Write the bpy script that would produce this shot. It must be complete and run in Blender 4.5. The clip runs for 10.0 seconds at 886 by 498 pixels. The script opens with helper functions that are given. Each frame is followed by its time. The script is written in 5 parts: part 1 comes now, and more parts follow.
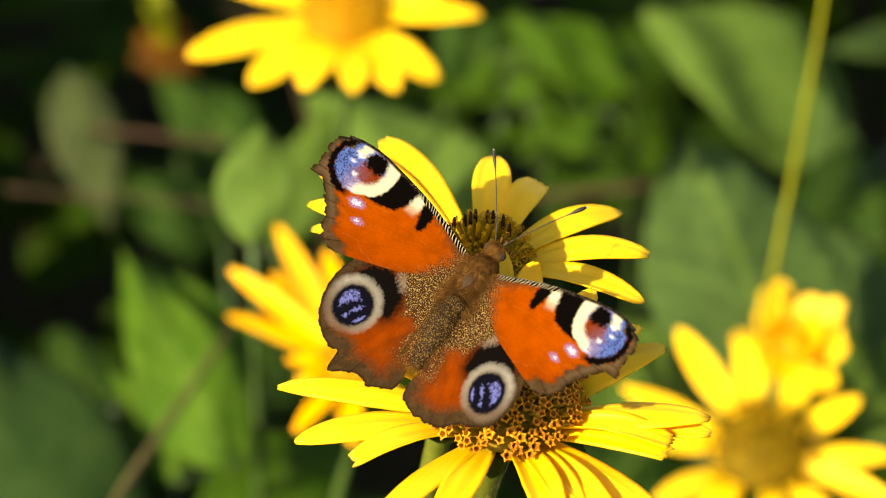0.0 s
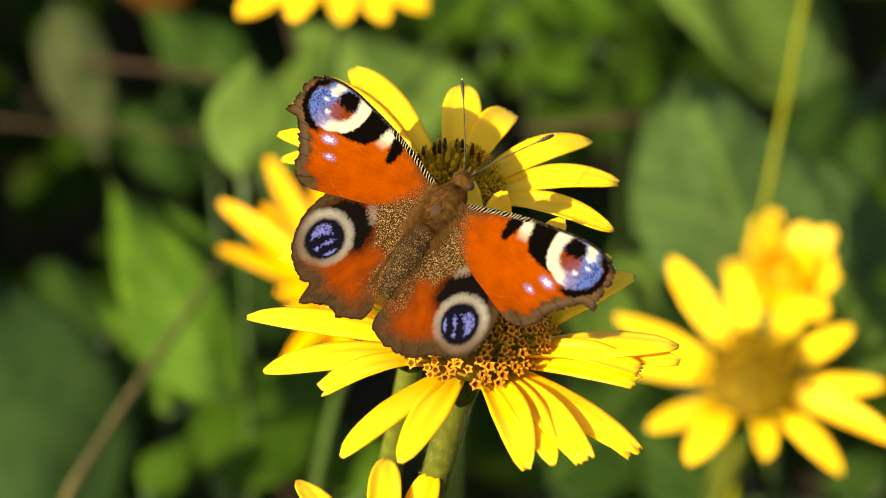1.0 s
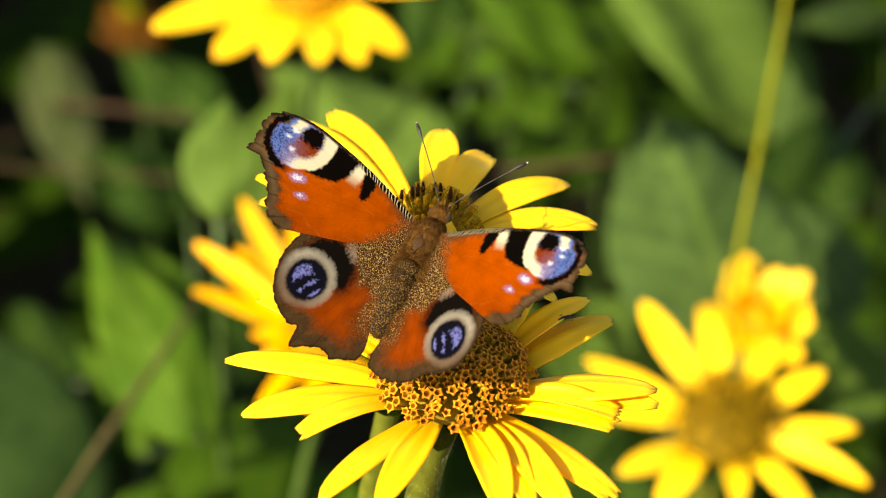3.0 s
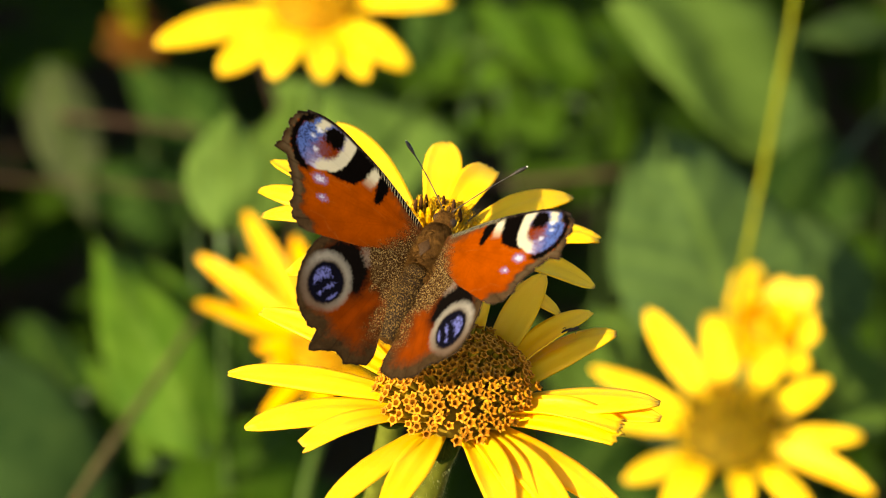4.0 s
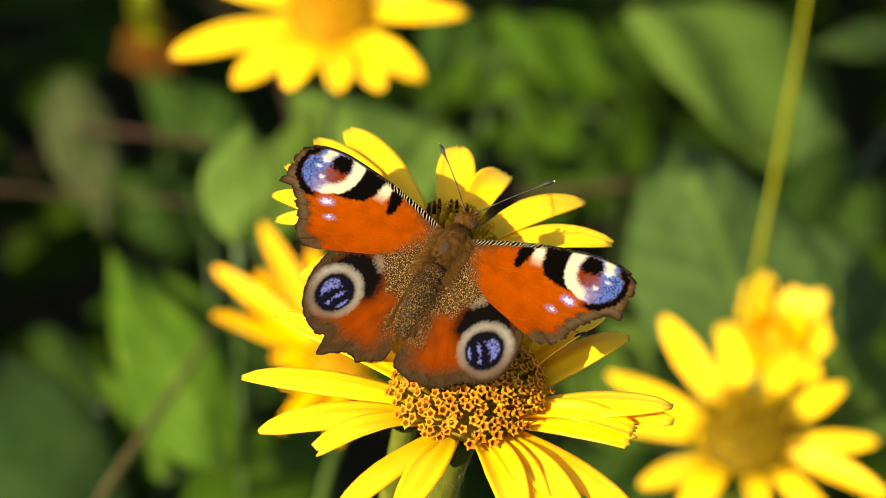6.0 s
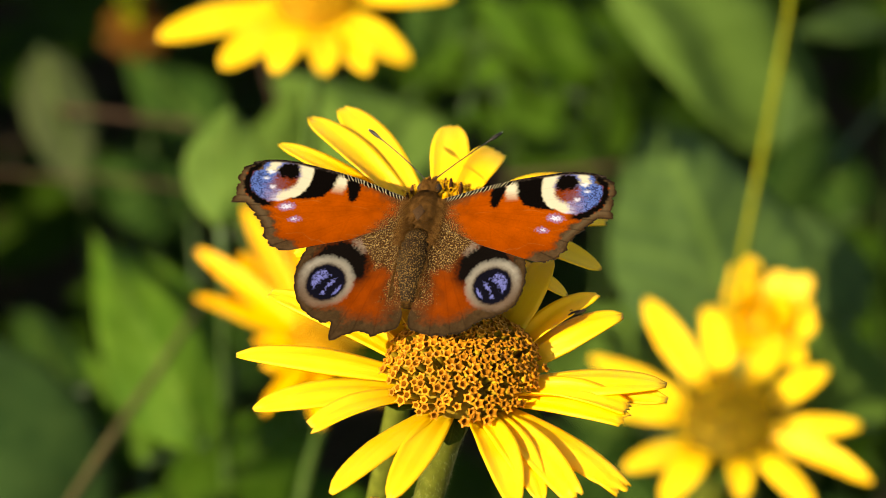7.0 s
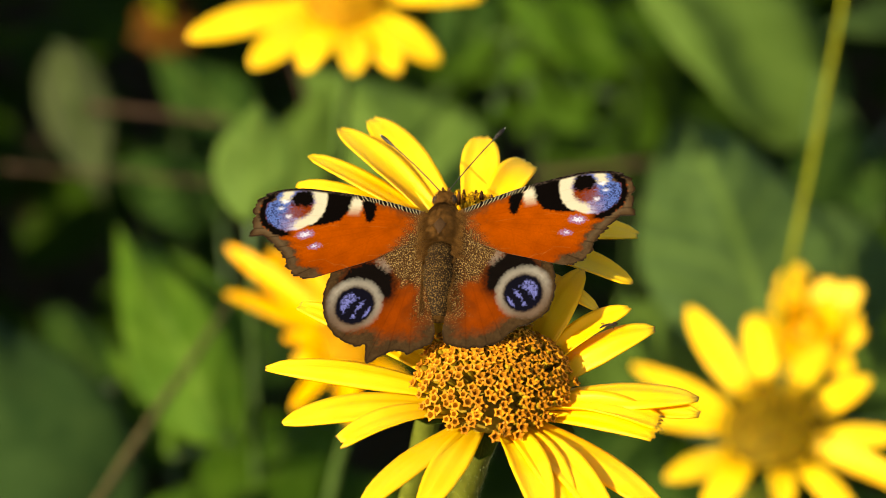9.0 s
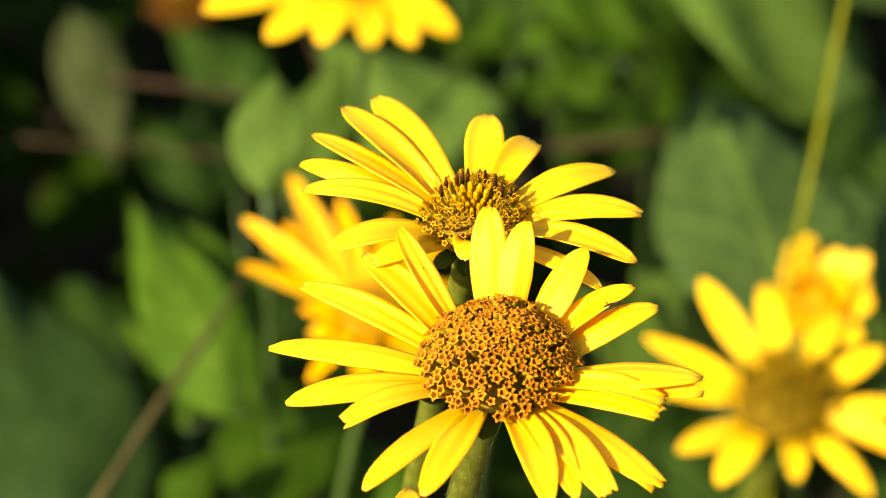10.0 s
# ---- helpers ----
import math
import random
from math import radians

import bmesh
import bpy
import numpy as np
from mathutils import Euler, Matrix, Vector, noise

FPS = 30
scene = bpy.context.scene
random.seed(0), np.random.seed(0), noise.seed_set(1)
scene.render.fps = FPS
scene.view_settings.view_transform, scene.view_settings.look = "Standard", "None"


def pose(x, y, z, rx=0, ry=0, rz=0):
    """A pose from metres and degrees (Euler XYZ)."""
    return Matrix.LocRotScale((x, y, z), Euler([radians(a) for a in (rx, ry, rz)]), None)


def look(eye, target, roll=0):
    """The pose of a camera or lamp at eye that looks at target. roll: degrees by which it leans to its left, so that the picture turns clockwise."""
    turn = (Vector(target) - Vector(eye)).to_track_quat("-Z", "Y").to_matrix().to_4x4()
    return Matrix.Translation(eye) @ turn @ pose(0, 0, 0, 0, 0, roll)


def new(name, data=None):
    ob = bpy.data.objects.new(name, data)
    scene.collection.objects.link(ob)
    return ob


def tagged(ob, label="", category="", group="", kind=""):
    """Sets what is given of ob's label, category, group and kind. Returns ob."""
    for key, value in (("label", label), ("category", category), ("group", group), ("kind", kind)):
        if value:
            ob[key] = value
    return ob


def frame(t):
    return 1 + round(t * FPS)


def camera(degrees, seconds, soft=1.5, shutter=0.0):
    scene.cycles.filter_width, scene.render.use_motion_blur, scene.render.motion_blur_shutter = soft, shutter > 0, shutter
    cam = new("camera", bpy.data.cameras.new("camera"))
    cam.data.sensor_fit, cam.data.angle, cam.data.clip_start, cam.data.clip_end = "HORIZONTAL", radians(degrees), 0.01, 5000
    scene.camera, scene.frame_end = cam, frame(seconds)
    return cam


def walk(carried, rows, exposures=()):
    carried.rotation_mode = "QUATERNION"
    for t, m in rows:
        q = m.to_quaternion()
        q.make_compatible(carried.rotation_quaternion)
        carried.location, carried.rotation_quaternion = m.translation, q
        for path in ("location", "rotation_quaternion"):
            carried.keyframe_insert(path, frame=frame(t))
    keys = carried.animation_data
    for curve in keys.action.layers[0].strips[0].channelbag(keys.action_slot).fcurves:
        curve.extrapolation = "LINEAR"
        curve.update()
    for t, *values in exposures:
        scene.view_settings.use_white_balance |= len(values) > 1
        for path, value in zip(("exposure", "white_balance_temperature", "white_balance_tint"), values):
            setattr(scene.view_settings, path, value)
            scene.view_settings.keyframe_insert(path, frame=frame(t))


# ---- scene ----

# ------------------------------------------------------------ camera and its walk
EYE, AIM = (0.0, -0.42, 0.90), (0.0, 0.0, 0.60)
cam = camera(14.0, 10.0, soft=0.9)
cam.data.dof.use_dof = True
cam.data.dof.focus_distance = 0.519
cam.data.dof.aperture_fstop = 20.5
cam.data.dof.aperture_blades = 0

# seconds, degrees of turn to the left, degrees of tilt upwards
PATH = [
    (0.0, -0.220, 0.797), (0.5, -0.096, 0.068), (1.0, -0.371, -0.275), (1.5, -0.522, -0.248),
    (2.0, -0.728, -0.069), (2.5, -0.782, 0.055), (2.7, -0.782, 0.207), (3.8, -0.712, 0.554),
    (4.0, -0.714, 0.590), (4.5, -0.604, 0.769), (5.0, -0.645, 0.782), (5.2, -0.568, 0.787),
    (6.3, -0.459, 0.743), (6.5, -0.522, 0.590), (7.0, -0.728, 0.494), (7.5, -0.782, 0.660),
    (8.0, -0.604, 0.660), (8.5, -0.425, 0.686), (9.0, -0.261, 0.440), (9.5, -0.027, 0.220),
    (10.0, 0.000, 0.000),
]
walk(cam, [(t, look(EYE, AIM) @ pose(0, 0, 0, 0, turn, 0) @ pose(0, 0, 0, tilt, 0, 0)) for t, turn, tilt in PATH],
     exposures=[(0.0, 1.62, 7800, 4), (5.2, 1.61, 7800, 4), (6.5, 1.48, 7800, 4), (8.0, 1.34, 7800, 4), (9.5, 1.36, 7800, 4), (10.0, 1.46, 7800, 4)])

# ------------------------------------------------------------ sky and sun
SUN_FROM = Vector((-0.623, -0.561, 0.545)).normalized()
world = bpy.data.worlds.new("world")
scene.world = world
world.use_nodes = True
wn = world.node_tree.nodes
sky = wn.new("ShaderNodeTexSky")
sky.sky_type = "NISHITA"
sky.sun_disc = False
sky.sun_elevation = math.asin(SUN_FROM.z)
sky.sun_rotation = math.atan2(SUN_FROM.x, SUN_FROM.y)
world.node_tree.links.new(sky.outputs[0], wn["Background"].inputs[0])
wn["Background"].inputs[1].default_value = 0.125
sun_data = bpy.data.lights.new("sun", "SUN")
sun_data.energy, sun_data.angle, sun_data.color = 4.8, radians(0.53), (1.0, 0.95, 0.84)
sun = new("sun", sun_data)
sun.matrix_world = look(SUN_FROM * 3, (0, 0, 0))


# ------------------------------------------------------------ materials
def material(name):
    m = bpy.data.materials.new(name)
    m.use_nodes = True
    nt = m.node_tree
    return m, nt.nodes, nt.links, nt.nodes["Principled BSDF"], nt.nodes["Material Output"]


def ramp(nodes, stops):
    r = nodes.new("ShaderNodeValToRGB")
    while len(r.color_ramp.elements) < len(stops):
        r.color_ramp.elements.new(0.5)
    for e, (p, c) in zip(r.color_ramp.elements, stops):
        e.position, e.color = p, (*c, 1)
    return r


def noise_node(nodes, links, coord, scale, detail=3.0, stretch=None):
    n = nodes.new("ShaderNodeTexNoise")
    n.inputs["Scale"].default_value, n.inputs["Detail"].default_value = scale, detail
    if stretch:
        mp = nodes.new("ShaderNodeMapping")
        mp.inputs["Scale"].default_value = stretch
        links.new(coord, mp.inputs[0])
        coord = mp.outputs[0]
    links.new(coord, n.inputs["Vector"])
    return n


def thin_surface(name, stops, scale, stretch, through_share, through_tint, rough=0.45, bump=0.15, use_uv=True, edge=None, spec=0.3, veins=False):
    """A petal or leaf: grain along its length, stains at a larger scale, light passing through."""
    m, nodes, links, bsdf, out = material(name)
    tc = nodes.new("ShaderNodeTexCoord")
    coord = tc.outputs["UV"] if use_uv else tc.outputs["Object"]
    grain = noise_node(nodes, links, coord, scale, 3.0, stretch)
    info = nodes.new("ShaderNodeObjectInfo")
    blot = noise_node(nodes, links, tc.outputs["Object"], 160.0, 2.0)
    add = nodes.new("ShaderNodeMath")
    add.operation = "MULTIPLY_ADD"
    add.inputs[1].default_value, add.inputs[2].default_value = 0.5, 0.0
    links.new(blot.outputs["Fac"], add.inputs[0])
    add2 = nodes.new("ShaderNodeMath")
    add2.operation = "MULTIPLY_ADD"
    add2.inputs[1].default_value = 0.5
    links.new(grain.outputs["Fac"], add2.inputs[0])
    links.new(add.outputs[0], add2.inputs[2])
    r = ramp(nodes, stops)
    links.new(add2.outputs[0], r.inputs[0])
    hsv = nodes.new("ShaderNodeHueSaturation")
    mr = nodes.new("ShaderNodeMapRange")
    mr.inputs["To Min"].default_value, mr.inputs["To Max"].default_value = 0.88, 1.1
    links.new(info.outputs["Random"], mr.inputs[0])
    links.new(mr.outputs[0], hsv.inputs["Value"])
    worn = r.outputs[0]
    if edge:
        # withered tips, and a few dark specks
        sep = nodes.new("ShaderNodeSeparateXYZ")
        links.new(tc.outputs["UV"], sep.inputs[0])
        frayed = nodes.new("ShaderNodeMath")
        frayed.operation = "MULTIPLY_ADD"
        frayed.inputs[1].default_value = 0.09
        links.new(blot.outputs["Fac"], frayed.inputs[0])
        links.new(sep.outputs[0], frayed.inputs[2])
        tips = nodes.new("ShaderNodeMapRange")
        tips.inputs["From Min"].default_value, tips.inputs["From Max"].default_value = 1.03, 1.05
        links.new(frayed.outputs[0], tips.inputs[0])
        fine = noise_node(nodes, links, tc.outputs["Object"], 900.0, 1.0)
        specks = nodes.new("ShaderNodeMapRange")
        specks.inputs["From Min"].default_value, specks.inputs["From Max"].default_value = 0.80, 0.83
        links.new(fine.outputs["Fac"], specks.inputs[0])
        both = nodes.new("ShaderNodeMath")
        both.operation = "MAXIMUM"
        links.new(tips.outputs[0], both.inputs[0])
        links.new(specks.outputs[0], both.inputs[1])
        wear = nodes.new("ShaderNodeMix")
        wear.data_type = "RGBA"
        wear.inputs[7].default_value = (*edge, 1)
        links.new(both.outputs[0], wear.inputs[0])
        links.new(worn, wear.inputs[6])
        worn = wear.outputs[2]
        # folds along the petal, between its nerves; their shade is tinted in as orange
        bend = nodes.new("ShaderNodeMath")
        bend.operation = "MULTIPLY_ADD"
        bend.inputs[1].default_value = 0.125
        links.new(blot.outputs["Fac"], bend.inputs[0])
        links.new(sep.outputs[1], bend.inputs[2])
        phase = nodes.new("ShaderNodeMath")
        phase.operation = "MULTIPLY_ADD"
        phase.inputs[1].default_value = 13.0
        links.new(bend.outputs[0], phase.inputs[0])
        turn = nodes.new("ShaderNodeMath")
        turn.operation = "MULTIPLY"
        turn.inputs[1].default_value = 6.28
        links.new(info.outputs["Random"], turn.inputs[0])
        links.new(turn.outputs[0], phase.inputs[2])
        wave = nodes.new("ShaderNodeMath")
        wave.operation = "SINE"
        links.new(phase.outputs[0], wave.inputs[0])
        lines = nodes.new("ShaderNodeMapRange")
        lines.inputs["From Min"].default_value, lines.inputs["From Max"].default_value = 0.35, 1.0
        lines.inputs["To Max"].default_value = 0.11
        links.new(wave.outputs[0], lines.inputs[0])
        crease = nodes.new("ShaderNodeMix")
        crease.data_type = "RGBA"
        crease.inputs[7].default_value = (0.84, 0.44, 0.004, 1)
        links.new(lines.outputs[0], crease.inputs[0])
        links.new(worn, crease.inputs[6])
        worn = crease.outputs[2]
    ribs = None
    if veins:
        # midrib and side nerves, paler than the blade
        sep = nodes.new("ShaderNodeSeparateXYZ")
        links.new(tc.outputs["UV"], sep.inputs[0])
        off = nodes.new("ShaderNodeMath")
        off.operation = "SUBTRACT"
        off.inputs[1].default_value = 0.5
        links.new(sep.outputs[1], off.inputs[0])
        away = nodes.new("ShaderNodeMath")
        away.operation = "ABSOLUTE"
        links.new(off.outputs[0], away.inputs[0])
        mid = nodes.new("ShaderNodeMapRange")
        mid.inputs["From Min"].default_value, mid.inputs["From Max"].default_value = 0.045, 0.012
        links.new(away.outputs[0], mid.inputs[0])
        slant = nodes.new("ShaderNodeMath")
        slant.operation = "MULTIPLY_ADD"
        slant.inputs[1].default_value = -0.55
        links.new(away.outputs[0], slant.inputs[0])
        links.new(sep.outputs[0], slant.inputs[2])
        many = nodes.new("ShaderNodeMath")
        many.operation = "MULTIPLY"
        many.inputs[1].default_value = 44.0
        links.new(slant.outputs[0], many.inputs[0])
        wave = nodes.new("ShaderNodeMath")
        wave.operation = "SINE"
        links.new(many.outputs[0], wave.inputs[0])
        side = nodes.new("ShaderNodeMapRange")
        side.inputs["From Min"].default_value, side.inputs["From Max"].default_value = 0.80, 1.0
        side.inputs["To Max"].default_value = 0.6
        links.new(wave.outputs[0], side.inputs[0])
        ribs = nodes.new("ShaderNodeMath")
        ribs.operation = "MAXIMUM"
        links.new(mid.outputs[0], ribs.inputs[0])
        links.new(side.outputs[0], ribs.inputs[1])
        amount = nodes.new("ShaderNodeMath")
        amount.operation = "MULTIPLY"
        amount.inputs[1].default_value = 0.35
        links.new(ribs.outputs[0], amount.inputs[0])
        pale = nodes.new("ShaderNodeMix")
        pale.data_type = "RGBA"
        pale.inputs[7].default_value = (0.12, 0.18, 0.03, 1)
        links.new(amount.outputs[0], pale.inputs[0])
        links.new(worn, pale.inputs[6])
        worn = pale.outputs[2]
    links.new(worn, hsv.inputs["Color"])
    links.new(hsv.outputs[0], bsdf.inputs["Base Color"])
    bsdf.inputs["Roughness"].default_value = rough
    bsdf.inputs["Specular IOR Level"].default_value = spec
    b = nodes.new("ShaderNodeBump")
    b.inputs["Strength"].default_value, b.inputs["Distance"].default_value = bump, 0.0004
    if edge:
        deep = nodes.new("ShaderNodeMath")
        deep.operation = "MULTIPLY_ADD"
        deep.inputs[1].default_value = -1.0
        links.new(lines.outputs[0], deep.inputs[0])
        links.new(grain.outputs["Fac"], deep.inputs[2])
        links.new(deep.outputs[0], b.inputs["Height"])
    elif ribs:
        deep = nodes.new("ShaderNodeMath")
        deep.operation = "SUBTRACT"
        links.new(grain.outputs["Fac"], deep.inputs[0])
        links.new(ribs.outputs[0], deep.inputs[1])
        links.new(deep.outputs[0], b.inputs["Height"])
    else:
        links.new(grain.outputs["Fac"], b.inputs["Height"])
    links.new(b.outputs[0], bsdf.inputs["Normal"])
    tr = nodes.new("ShaderNodeBsdfTranslucent")
    mul = nodes.new("ShaderNodeMix")
    mul.data_type, mul.blend_type = "RGBA", "MULTIPLY"
    mul.inputs[0].default_value = 1.0
    mul.inputs[7].default_value = (*through_tint, 1)
    links.new(hsv.outputs[0], mul.inputs[6])
    links.new(mul.outputs[2], tr.inputs["Color"])
    mix = nodes.new("ShaderNodeMixShader")
    mix.inputs[0].default_value = through_share
    links.new(bsdf.outputs[0], mix.inputs[1])
    links.new(tr.outputs[0], mix.inputs[2])
    links.new(mix.outputs[0], out.inputs["Surface"])
    return m


def plain(name, stops, scale, rough=0.6, bump=0.3, dist=0.0003, spec=0.3):
    m, nodes, links, bsdf, out = material(name)
    tc = nodes.new("ShaderNodeTexCoord")
    n = noise_node(nodes, links, tc.outputs["Object"], scale, 4.0)
    r = ramp(nodes, stops)
    links.new(n.outputs["Fac"], r.inputs[0])
    info = nodes.new("ShaderNodeObjectInfo")
    hsv = nodes.new("ShaderNodeHueSaturation")
    mr = nodes.new("ShaderNodeMapRange")
    mr.inputs["To Min"].default_value, mr.inputs["To Max"].default_value = 0.62, 1.2
    links.new(info.outputs["Random"], mr.inputs[0])
    links.new(mr.outputs[0], hsv.inputs["Value"])
    links.new(r.outputs[0], hsv.inputs["Color"])
    links.new(hsv.outputs[0], bsdf.inputs["Base Color"])
    bsdf.inputs["Roughness"].default_value = rough
    bsdf.inputs["Specular IOR Level"].default_value = spec
    b = nodes.new("ShaderNodeBump")
    b.inputs["Strength"].default_value, b.inputs["Distance"].default_value = bump, dist
    links.new(n.outputs["Fac"], b.inputs["Height"])
    links.new(b.outputs[0], bsdf.inputs["Normal"])
    return m


def scaled_wing(name, rough):
    m, nodes, links, bsdf, out = material(name)
    at = nodes.new("ShaderNodeVertexColor")
    at.layer_name = "scales"
    links.new(at.outputs[0], bsdf.inputs["Base Color"])
    bsdf.inputs["Roughness"].default_value = rough
    bsdf.inputs["Specular IOR Level"].default_value = 0.0
    tc = nodes.new("ShaderNodeTexCoord")
    n = noise_node(nodes, links, tc.outputs["Object"], 5600.0, 2.0)
    # loose golden scales over brown, where the wing is dusted with them
    fine = noise_node(nodes, links, tc.outputs["Object"], 5900.0, 1.0)
    spots = ramp(nodes, [(0.54, (0.020, 0.008, 0.0022)), (0.65, (0.155, 0.100, 0.040))])
    links.new(fine.outputs["Fac"], spots.inputs[0])
    where = nodes.new("ShaderNodeMath")
    where.operation = "MULTIPLY_ADD"
    where.inputs[1].default_value, where.inputs[2].default_value = 2.2, -1.1
    links.new(n.outputs["Fac"], where.inputs[0])
    share = nodes.new("ShaderNodeMath")
    share.operation = "MULTIPLY_ADD"
    share.inputs[1].default_value = 2.0
    links.new(at.outputs["Alpha"], share.inputs[0])
    links.new(where.outputs[0], share.inputs[2])
    clip = nodes.new("ShaderNodeMapRange")
    clip.inputs["From Min"].default_value, clip.inputs["From Max"].default_value = 0.60, 1.1
    links.new(share.outputs[0], clip.inputs[0])
    dusted = nodes.new("ShaderNodeMix")
    dusted.data_type = "RGBA"
    links.new(clip.outputs[0], dusted.inputs[0])
    links.new(at.outputs[0], dusted.inputs[6])
    links.new(spots.outputs[0], dusted.inputs[7])
    links.new(dusted.outputs[2], bsdf.inputs["Base Color"])
    b = nodes.new("ShaderNodeBump")
    b.inputs["Strength"].default_value, b.inputs["Distance"].default_value = 0.35, 0.0001
    links.new(n.outputs["Fac"], b.inputs["Height"])
    links.new(b.outputs[0], bsdf.inputs["Normal"])
    return m


YELLOW = [(0.25, (0.88, 0.50, 0.010)), (0.5, (0.91, 0.575, 0.018)), (0.75, (0.93, 0.635, 0.032))]
PETAL = thin_surface("yellow_petal", YELLOW, 6.0, (1.0, 9.0, 1.0), 0.46, (1.0, 0.94, 0.2), 0.45, 0.28, edge=(0.38, 0.19, 0.04), spec=0.30)
ORANGE = [(0.25, (0.86, 0.41, 0.003)), (0.5, (0.90, 0.49, 0.005)), (0.75, (0.92, 0.56, 0.009))]
PETAL_ORANGE = thin_surface("orange_yellow_petal", ORANGE, 6.0, (1.0, 9.0, 1.0), 0.50, (1.0, 0.80, 0.2), 0.5, 0.2, edge=(0.38, 0.19, 0.04))
WILTED = plain("wilted_petal", [(0.3, (0.044, 0.014, 0.0003)), (0.7, (0.074, 0.027, 0.0006))], 300, 0.7, spec=0.06)
FLORET = plain("floret", [(0.3, (0.35, 0.112, 0.005)), (0.7, (0.47, 0.172, 0.012))], 900, 0.5, spec=0.06)
FLORET_YOUNG = plain("young_floret", [(0.3, (0.3588, 0.1482, 0.00312)), (0.7, (0.5148, 0.2652, 0.00702))], 900, 0.5, spec=0.06)
THROAT = plain("floret_throat", [(0.3, (0.18, 0.055, 0.003)), (0.7, (0.28, 0.095, 0.005))], 900, 0.6, spec=0.06)
TUBE = plain("floret_tube", [(0.3, (0.27, 0.150, 0.008)), (0.7, (0.40, 0.250, 0.018))], 900, 0.5, spec=0.06)
FLORET_BROWN = plain("brown_floret", [(0.3, (0.150, 0.083, 0.002)), (0.7, (0.250, 0.155, 0.004))], 900, 0.6, spec=0.06)
ANTHER = plain("anther", [(0.3, (0.030, 0.010, 0.003)), (0.7, (0.075, 0.028, 0.008))], 900, 0.8, spec=0.04)
DISC = plain("disc", [(0.3, (0.105, 0.060, 0.005)), (0.7, (0.170, 0.105, 0.009))], 700, 0.7, spec=0.06)
DISC_GOLD = plain("golden_disc", [(0.3, (0.095, 0.056, 0.0025)), (0.7, (0.165, 0.105, 0.0045))], 500, 0.7, spec=0.06)
DISC_BRIGHT = plain("orange_disc", [(0.3, (0.2496, 0.1014, 0.00234)), (0.7, (0.3744, 0.1755, 0.00468))], 500, 0.7, spec=0.06)
STEM = plain("stem", [(0.3, (0.056, 0.062, 0.007)), (0.7, (0.105, 0.112, 0.014))], 500, 0.5, spec=0.06)
STEM_DARK = plain("dark_stem", [(0.3, (0.01732, 0.03463, 0.006926)), (0.7, (0.0404, 0.06349, 0.0127))], 500, 0.5)
STEM_PALE = plain("pale_stem", [(0.3, (0.117, 0.117, 0.00234)), (0.7, (0.1638, 0.156, 0.00468))], 300, 0.5, spec=0.06)
STEM_FRESH = plain("fresh_stem", [(0.3, (0.03276, 0.0624, 0.0078)), (0.7, (0.0624, 0.0975, 0.0156))], 400, 0.6, spec=0.06)
DOWN = plain("down", [(0.3, (0.22, 0.24, 0.10)), (0.7, (0.34, 0.36, 0.18))], 300, 0.7, spec=0.06)
TWIG = plain("twig", [(0.3, (0.0897, 0.0663, 0.02184)), (0.7, (0.156, 0.117, 0.04056))], 300, 0.8, spec=0.06)
TWIG_DARK = plain("dark_twig", [(0.3, (0.02808, 0.0156, 0.00858)), (0.7, (0.0546, 0.0312, 0.01716))], 300, 0.8, spec=0.06)
GREENS = {
    "light": [(0.32, (0.0230, 0.0580, 0.0034)), (0.68, (0.0600, 0.1070, 0.0085))],
    "mid": [(0.32, (0.0312, 0.05772, 0.00702)), (0.68, (0.0624, 0.09828, 0.01404))],
    "fresh": [(0.32, (0.01716, 0.04524, 0.00156)), (0.68, (0.04368, 0.08424, 0.00468))],
    "pale": [(0.32, (0.043, 0.076, 0.011)), (0.68, (0.071, 0.111, 0.020))],
    "soft": [(0.32, (0.058, 0.098, 0.014)), (0.68, (0.092, 0.146, 0.026))],
    "grey": [(0.32, (0.02652, 0.04836, 0.01092)), (0.68, (0.0468, 0.07644, 0.01872))],
    # deep: darker leaf green, with the shade behind the flowers put into the colour
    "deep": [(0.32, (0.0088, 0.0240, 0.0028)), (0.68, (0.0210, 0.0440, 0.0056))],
    "blue": [(0.32, (0.0125, 0.030, 0.0065)), (0.68, (0.0270, 0.0500, 0.0110))],
    "olive": [(0.32, (0.026, 0.033, 0.011)), (0.68, (0.049, 0.057, 0.022))],
}
LEAF = {k: thin_surface("leaf_" + k, v, 5.0, (1.0, 1.5, 1.0), 0.3, (0.9, 1.0, 0.3), 0.65, 0.5, spec=0.05, veins=k != "blue") for k, v in GREENS.items()}
UNDER = thin_surface("undergrowth", [(0.3, (0.010, 0.025, 0.0013)), (0.7, (0.0255, 0.050, 0.0033))], 40.0, (1, 1, 1), 0.25, (0.9, 1.0, 0.3), 0.65, 0.3, use_uv=False, spec=0.04)
SOIL = plain("soil", [(0.3, (0.014, 0.009, 0.003)), (0.7, (0.037, 0.024, 0.008))], 60, 0.95, 0.8, 0.01)
WING = scaled_wing("wing_scales", 0.85)
UNDERWING = plain("underwing", [(0.3, (0.006926, 0.005195, 0.004618)), (0.7, (0.02597, 0.01847, 0.01443))], 900, 0.6)
CHITIN = plain("chitin", [(0.3, (0.010, 0.006, 0.004)), (0.7, (0.035, 0.020, 0.012))], 2500, 0.6, spec=0.12)
FUR = plain("fur", [(0.3, (0.050, 0.020, 0.004)), (0.7, (0.105, 0.046, 0.010))], 1500, 0.8, spec=0.04)
